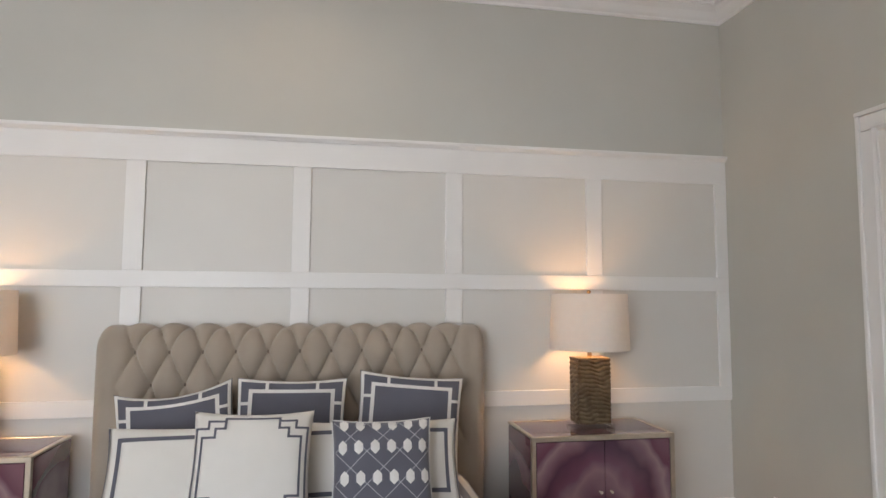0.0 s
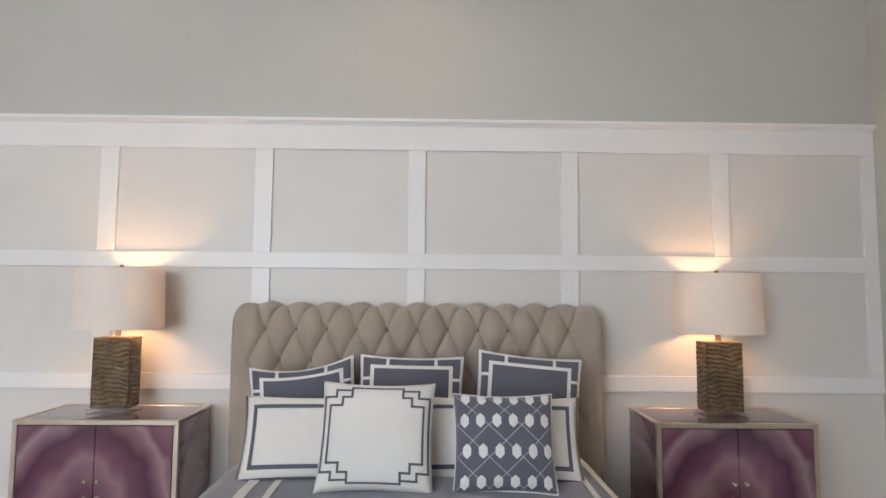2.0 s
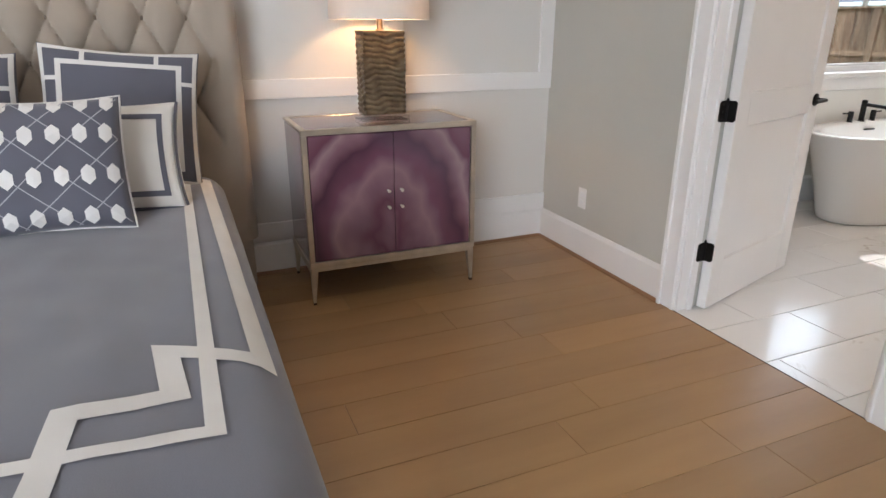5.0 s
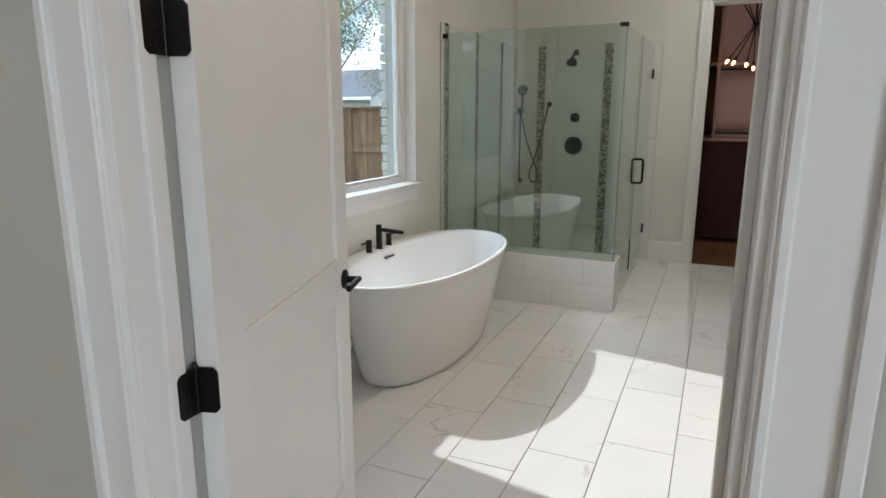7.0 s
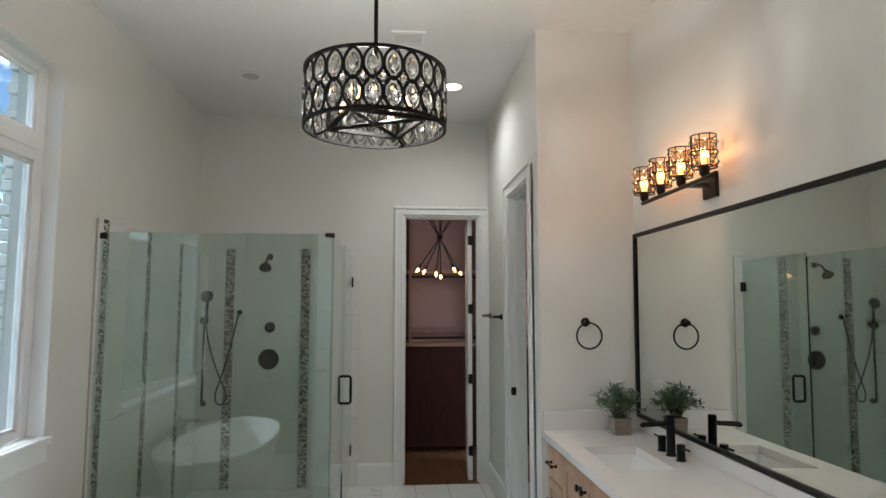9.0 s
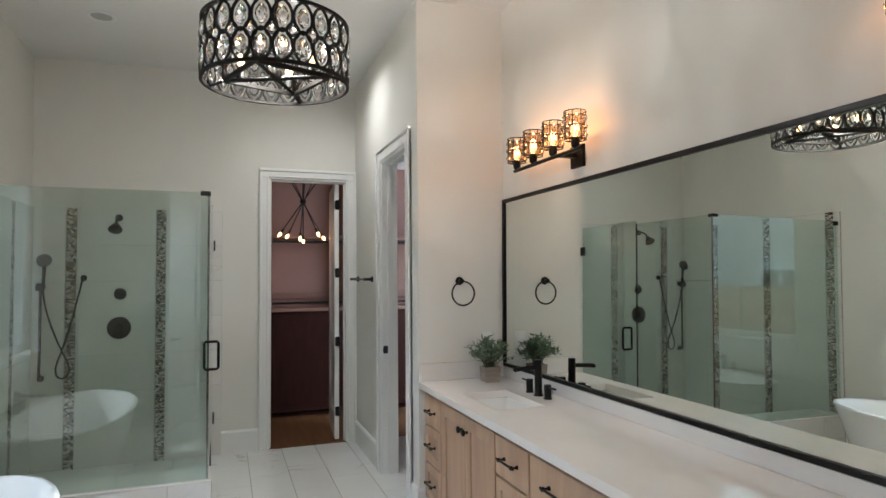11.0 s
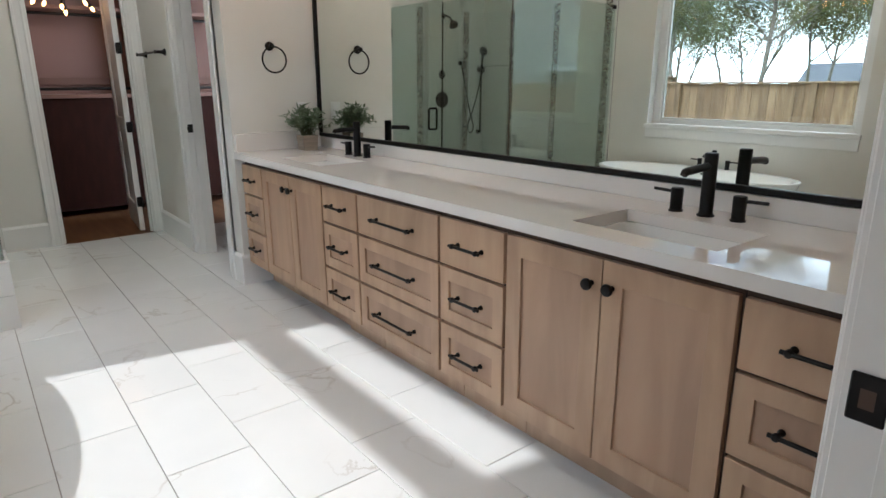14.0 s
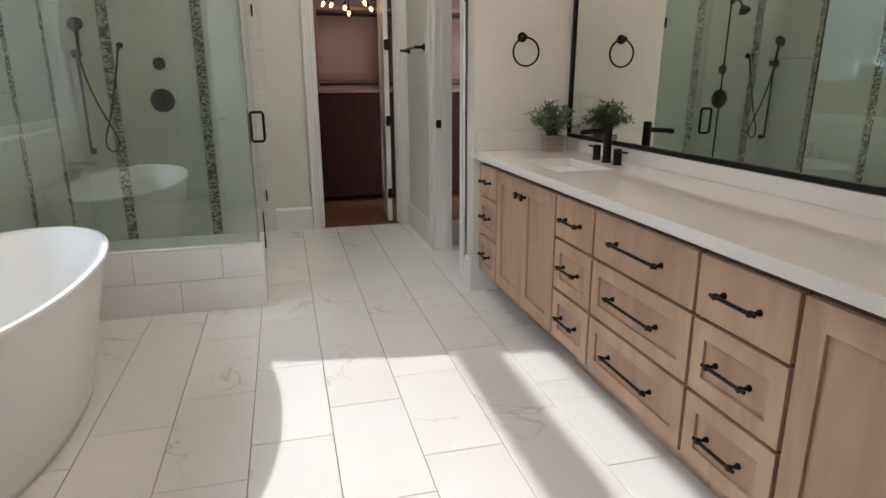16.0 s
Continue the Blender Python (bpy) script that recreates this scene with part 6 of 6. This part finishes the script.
def house(name, at, size, yaw, label, wall, windows=3, gable=True):
    w, d, h, rise = size
    root = thing(name, (0, 0, 0), label, "house")
    part("wall", prism(bmesh.new(), [(-d / 2, 0), (d / 2, 0), (d / 2, h), (0, h + rise - 0.1), (-d / 2, h)], "x", -w / 2, w / 2), wall, root)
    e = rise / (d / 2) * 0.5
    bm = prism(bmesh.new(), [(-d / 2 - 0.5, h - e), (0, h + rise), (d / 2 + 0.5, h - e), (d / 2 + 0.5, h - e + 0.22), (0, h + rise + 0.24), (-d / 2 - 0.5, h - e + 0.22)], "x", -w / 2 - 0.4, w / 2 + 0.4)
    part("roof", bm, M_ROOF, root, "grey shingle roof")
    part("fascia", boxes((-w / 2 - 0.38, w / 2 + 0.38, -d / 2 - 0.54, -d / 2 - 0.5, h - e - 0.04, h - e + 0.2)), M_VINYL, root)
    part("end_window", boxes((w / 2 - 0.02, w / 2 + 0.06, -0.9, 0.1, 0.95, 2.3)), M_DARKGLASS, root)
    if gable:
        gw = w * 0.3
        bm = prism(bmesh.new(), [(-gw / 2, 0), (gw / 2, 0), (gw / 2, h), (0, h + rise * 0.85), (-gw / 2, h)], "y", -d / 2 - 1.2, -d / 4)
        part("gable_wall", bm, wall, root)
        bm = prism(bmesh.new(), [(-gw / 2 - 0.4, h - 0.25), (0, h + rise * 0.85 + 0.05), (gw / 2 + 0.4, h - 0.25), (gw / 2 + 0.4, h), (0, h + rise * 0.85 + 0.35), (-gw / 2 - 0.4, h)], "y", -d / 2 - 1.5, -d / 4)
        part("gable_roof", bm, M_ROOF, root)
    for k in range(windows):
        x = -w / 2 + w * (k + 0.5) / windows
        y = -d / 2 - (1.2 if gable and abs(x) < w * 0.14 else 0)
        wn_ = part("window", boxes((x - 0.62, x + 0.62, y - 0.06, y + 0.02, 0.85, 2.4)), M_VINYL, root)
        for s in (-1, 1):
            part("pane", boxes((x + s * 0.29 - 0.25, x + s * 0.29 + 0.25, y - 0.075, y - 0.055, 0.95, 2.3)), M_DARKGLASS, wn_)
    if gable:
        wn_ = part("window", boxes((-0.4, 0.4, -d / 2 - 1.26, -d / 2 - 1.18, h + 0.1, h + rise * 0.42)), M_VINYL, root)
        part("pane", boxes((-0.32, 0.32, -d / 2 - 1.28, -d / 2 - 1.255, h + 0.18, h + rise * 0.42 - 0.08)), M_DARKGLASS, wn_)
    root.matrix_basis = pose(at[0], at[1], GZ - 0.2, 0, 0, yaw)


house("neighbour_house", (48.3, 34.6, 0), (17, 9, 3.3, 2.1), -92, "pale neighbouring house with grey roof beyond the fence", M_SIDING, 6, False)
house("neighbour_house", (52, 48, 0), (15, 10, 2.7, 2.2), -40, "low neighbouring house among trees", M_SIDING, 3, False)
house("neighbour_house", (30, 92, 0), (19, 10, 2.7, 2.4), -8, "grey-roofed house behind the trees", M_SIDING, 4)
house("neighbour_house", (8, 84, 0), (15, 9, 2.7, 2.4), 4, "distant low house with grey roof", M_SIDING, 4, False)

# assumed house, added to keep bright sky out of the shower glass reflection
house("neighbour_house", (-15, 12.6, 0), (15, 10, 5.4, 3.0), 90, "assumed tall taupe house blocking sky from reflections", M_TAUPE, 4, False)
house("neighbour_house", (-7.5, 19, 0), (16, 9, 4.6, 4.0), 42, "pale gabled house beyond the back fence", M_SIDING, 3)


def tree(name, at, height, seed, crown, label, leaves=2600, lean=0.0, bare=0.35, fork=3):
    random.seed(seed)
    root = thing(name, (0, 0, 0), label, "tree", "trees beyond the fence")
    tb, cb = bmesh.new(), bmesh.new()
    tips = []

    def limb(p, d, length, r, depth):
        pts, rad = [p], [r]
        steps = 5
        for i in range(steps):
            d = (d + Vector((random.uniform(-0.16, 0.16), random.uniform(-0.16, 0.16), random.uniform(-0.02, 0.12)))).normalized()
            p = p + d * length / steps
            pts.append(p)
            rad.append(r * (1 - 0.55 * (i + 1) / steps))
            if depth and i >= (2 if depth == 3 else 1):
                for _ in range(2):
                    a = random.uniform(0, 2 * math.pi)
                    side = Vector((math.cos(a), math.sin(a), random.uniform(0.15, 0.75))).normalized()
                    limb(p, (d * 0.45 + side).normalized(), length * random.uniform(0.38, 0.6), rad[-1] * 0.6, depth - 1)
            if depth <= 1:
                tips.append(p)
        tube(tb, pts, rad, 7 if depth > 1 else 5)
    limb(Vector((0, 0, -0.1)), Vector((lean, lean * 0.4, 1)).normalized(), height * 0.68, height * 0.0155, fork)
    for _ in range(leaves):
        c = random.choice(tips)
        p = c + Vector((random.gauss(0, 0.24), random.gauss(0, 0.24), random.gauss(0, 0.2)))
        if p.z < height * bare:
            continue
        s = random.uniform(0.03, 0.062) * height / 6.5
        d, e = Vector((random.uniform(-1, 1), random.uniform(-1, 1), random.uniform(-0.6, 0.6))).normalized(), Vector((random.uniform(-1, 1), random.uniform(-1, 1), random.uniform(-1, 1)))
        e = d.cross(e).normalized() if d.cross(e).length > 0.01 else Vector((0, 0, 1))
        vs = [cb.verts.new(p + d * s), cb.verts.new(p + e * s * 0.5), cb.verts.new(p - d * s), cb.verts.new(p - e * s * 0.5)]
        cb.faces.new(vs)
    part("trunk", tb, M_BARK, root, smooth=True)
    part("crown", cb, crown, root)
    root.matrix_basis = pose(at[0], at[1], GZ)
    return root


t1 = tree("tree", (17.6, 12.1), 6.3, 21, M_CROWN, "slender tree with thin yellow-green crown", 17000, 0.06, 0.4)
t2 = tree("tree", (18.6, 11.2), 4.6, 22, M_CROWN, "small leafy tree beyond the side fence", 7000, -0.05, 0.45)
t3 = tree("tree", (16.2, 27.0), 9.0, 23, M_CROWN2, "tall bare-trunked tree with sparse crown", 13000, -0.08, 0.16)
t4 = tree("tree", (20.2, 27.0), 10.0, 24, M_CROWN, "tall forked tree with sparse crown", 13000, 0.1, 0.12)
for k, (x, y, src, rot, sc_) in enumerate(((10.4, 25.0, t4, 80, 0.85), (23.5, 31.0, t3, 30, 1.0), (26.5, 33.0, t4, 300, 0.95), (5.6, 27.0, t3, 250, 1.0), (17.5, 35.0, t1, 60, 1.2),
                                          (12.6, 35.0, t2, 10, 1.6), (8.0, 35.0, t1, 110, 1.2), (22.0, 38.0, t2, 200, 1.6), (27.5, 39.0, t1, 170, 1.3), (15.0, 42.0, t2, 280, 1.8), (30.0, 24.0, t2, 60, 1.2), (2.0, 32.0, t4, 100, 0.9), (19.5, 43.0, t2, 130, 1.9),
                                          (24.5, 40.0, t2, 70, 1.7), (18.2, 30.0, t2, 310, 1.3), (21.8, 30.0, t2, 150, 1.25))):
    c = copy_thing(src, pose(x, y, GZ, 0, 0, rot))
    c.scale = (sc_, sc_, sc_)

# ---- pieces of floors and tiled walls ----
TW, TL, JT = 0.2965, 0.6185, 0.0035


def floor_tiles():
    cache = {}

    def tile(w, l):
        key = (round(w, 3), round(l, 3))
        if key not in cache:
            cache[key] = mesh_of("tile", boxes((-l / 2, l / 2, -w / 2, w / 2, -0.006, 0.0), bevel=0.0012), M_TILE)
        return cache[key]
    row = 0
    y = 2.41
    while y > 0.5:
        y -= TW
        row -= 1
    while y < WY:
        # the joints shift by a third of a tile from row to row
        k = round((2.41 - y) / TW)
        off = 5.11 + 0.2 * (k - 1)
        x = off - math.ceil((off - RX + 0.01) / TL) * TL
        while x < FX:
            x0, x1 = max(x, RX - 0.008), min(x + TL, FX - 0.006)
            y0, y1 = max(y, MY), min(y + TW, WY)
            if x1 - x0 > 0.03 and y1 - y0 > 0.02:
                inside = not (x0 > KX0 + 0.02 and x1 < KX1 and y0 > KY)
                if inside:
                    piece("tile", tile(y1 - y0 - JT, x1 - x0 - JT), floor_bath, ((x0 + x1) / 2, (y0 + y1) / 2, 0))
            x += TL
        y += TW


floor_tiles()


def planks():
    random.seed(4)
    lengths = (0.9, 1.25, 1.6, 1.9)
    mesh = {}
    PW = 0.187
    y, row = 1.735 - 24 * PW, 0
    while y < BY:
        x = BX0 - random.uniform(0, 1.2)
        while x < RX - 0.012:
            l = random.choice(lengths)
            x0, x1 = max(x, BX0), min(x + l, RX - 0.012)
            y0, y1 = max(y, BYS), min(y + PW, BY)
            if x1 - x0 > 0.05 and y1 - y0 > 0.03:
                key = (round(x1 - x0, 3), round(y1 - y0, 3))
                if key not in mesh:
                    a, b = key
                    mesh[key] = mesh_of("plank", boxes((-a / 2 + 0.0006, a / 2 - 0.0006, -b / 2 + 0.0007, b / 2 - 0.0007, -0.011, 0.0), bevel=0.0009), M_PLANK)
                piece("plank", mesh[key], floor_bed, ((x0 + x1) / 2, (y0 + y1) / 2, 0))
            x += l
        y += PW


planks()
structure("trim_threshold", boxes((RX - 0.012, RX - 0.0085, D0, D1, -0.01, 0.0008)), M_GAP, "thin dark threshold strip between planks and tiles", "threshold")

# shower walls: tiles and mosaic strips
STZ = 2.14
far = structure("wall_shower_far", boxes((FX - 0.012, FX - 0.001, 2.33, WY - 0.001, -0.006, STZ - 0.004)), M_WHITEGROUT, "white tiled shower wall with mosaic strips", "tiled wall")
side = structure("wall_shower_window_side", boxes((KX0 + 0.005, FX - 0.013, WY - 0.012, WY - 0.001, 0.0, STZ - 0.004)), M_WHITEGROUT, "white tiled shower side wall with mosaic strips", "tiled wall")


def tiled(parent, plane, face, out, u0, u1, z0, z1, strips, tw=0.61, th=0.305, start=0.0):
    cache = {}
    cuts = [u0]
    for s in sorted(strips):
        cuts += [s - 0.04, s + 0.04]
    cuts.append(u1)
    row = 0
    z = z0
    while z < z1 - 0.02:
        zt = min(z + th, z1)
        for a, b in zip(cuts[::2], cuts[1::2]):
            n = max(1, round((b - a) / tw))
            step = (b - a) / n
            edges = [a + i * step for i in range(n + 1)]
            if n > 1 and row % 2:
                edges = [a] + [e + step / 2 for e in edges[:-1]] + [b]
            for p, q in zip(edges, edges[1:]):
                w, h = round(q - p - 0.003, 4), round(zt - z - 0.003, 4)
                if (w, h) not in cache:
                    cache[w, h] = mesh_of("tile", boxes((-0.004, 0.004, -w / 2, w / 2, -h / 2, h / 2) if plane == "x" else (-w / 2, w / 2, -0.004, 0.004, -h / 2, h / 2), bevel=0.001), M_STILE)
                at = (face + out * 0.004, (p + q) / 2, (z + zt) / 2) if plane == "x" else ((p + q) / 2, face + out * 0.004, (z + zt) / 2)
                piece("tile", cache[w, h], parent, at)
        z, row = zt, row + 1


tiled(far, "x", FX - 0.012, -1, 2.33, WY - 0.013, 0.0, STZ, (3.50, 2.825))
tiled(side, "y", WY - 0.012, -1, KX0 + 0.005, FX - 0.022, 0.0, STZ, (6.69, 7.36, 8.03))
tiled(sh, "x", KX0 + 0.01, -1, KY, WY - 0.022, 0.0, KZ - 0.012, (), tw=0.45, th=0.19)
tiled(sh, "y", KY + 0.01, -1, KX0 + 0.012, KX1, 0.0, KZ - 0.012, (), tw=0.3, th=0.4)
part("cap_slab", boxes((KX0 - 0.001, KX1, KY - 0.001, WY - 0.022, KZ - 0.012, KZ), bevel=0.002), M_QUARTZ, sh)
MOS = [mat("mosaic_" + n, c, 0.25, vary=0.15, scale=30) for n, c in (("taupe", (0.4, 0.31, 0.23)), ("cream", (0.78, 0.74, 0.66)), ("slate", (0.16, 0.165, 0.17)), ("brown", (0.12, 0.07, 0.045)), ("grey", (0.55, 0.54, 0.5)))]
random.seed(8)


def mosaic(parent, plane, face, out, c):
    bms = [bmesh.new() for _ in MOS]
    z = 0.002
    while z < STZ - 0.012:
        h = 0.0125
        u = c - 0.036
        while u < c + 0.035:
            w = random.choice((0.012, 0.018, 0.024))
            w = min(w, c + 0.036 - u)
            if w > 0.004:
                b = random.choice(bms)
                lo, hi = sorted((face, face + out * random.uniform(0.006, 0.0085)))
                r = (lo, hi, u, u + w - 0.0015, z, z + h - 0.0015) if plane == "x" else (u, u + w - 0.0015, lo, hi, z, z + h - 0.0015)
                vs = [b.verts.new(p) for p in ((r[0], r[2], r[4]), (r[1], r[2], r[4]), (r[1], r[3], r[4]), (r[0], r[3], r[4]), (r[0], r[2], r[5]), (r[1], r[2], r[5]), (r[1], r[3], r[5]), (r[0], r[3], r[5]))]
                for f in ((0, 1, 5, 4), (1, 2, 6, 5), (2, 3, 7, 6), (3, 0, 4, 7), (4, 5, 6, 7)):
                    b.faces.new([vs[i] for i in f])
            u += w
        z += h
    for b, m in zip(bms, MOS):
        tagged(part("mosaic_chips", b, m, parent), kind="stuff")


for y in (3.50, 2.825):
    mosaic(far, "x", FX - 0.012, -1, y)
for x in (6.69, 7.36, 8.03):
    mosaic(side, "y", WY - 0.012, -1, x)

# painted bricks beside the window, outside
bk = thing("brick_reveal", (W1, WY + OUT + 0.1, 0), "white painted bricks beside the bathroom window", "brick wall", kind="structure")
bme = mesh_of("brick", boxes((-0.0965, 0.0965, -0.045, 0.045, -0.0285, 0.0285), bevel=0.004), M_BRICK)
for k in range(46):
    for x in (W1 + 0.15, W1 + 0.352):
        piece("brick", bme, bk, (x + (0.0 if k % 2 else 0.02), WY + OUT + 0.1 + 0.1, WZ0 - 0.1 + k * 0.0667))
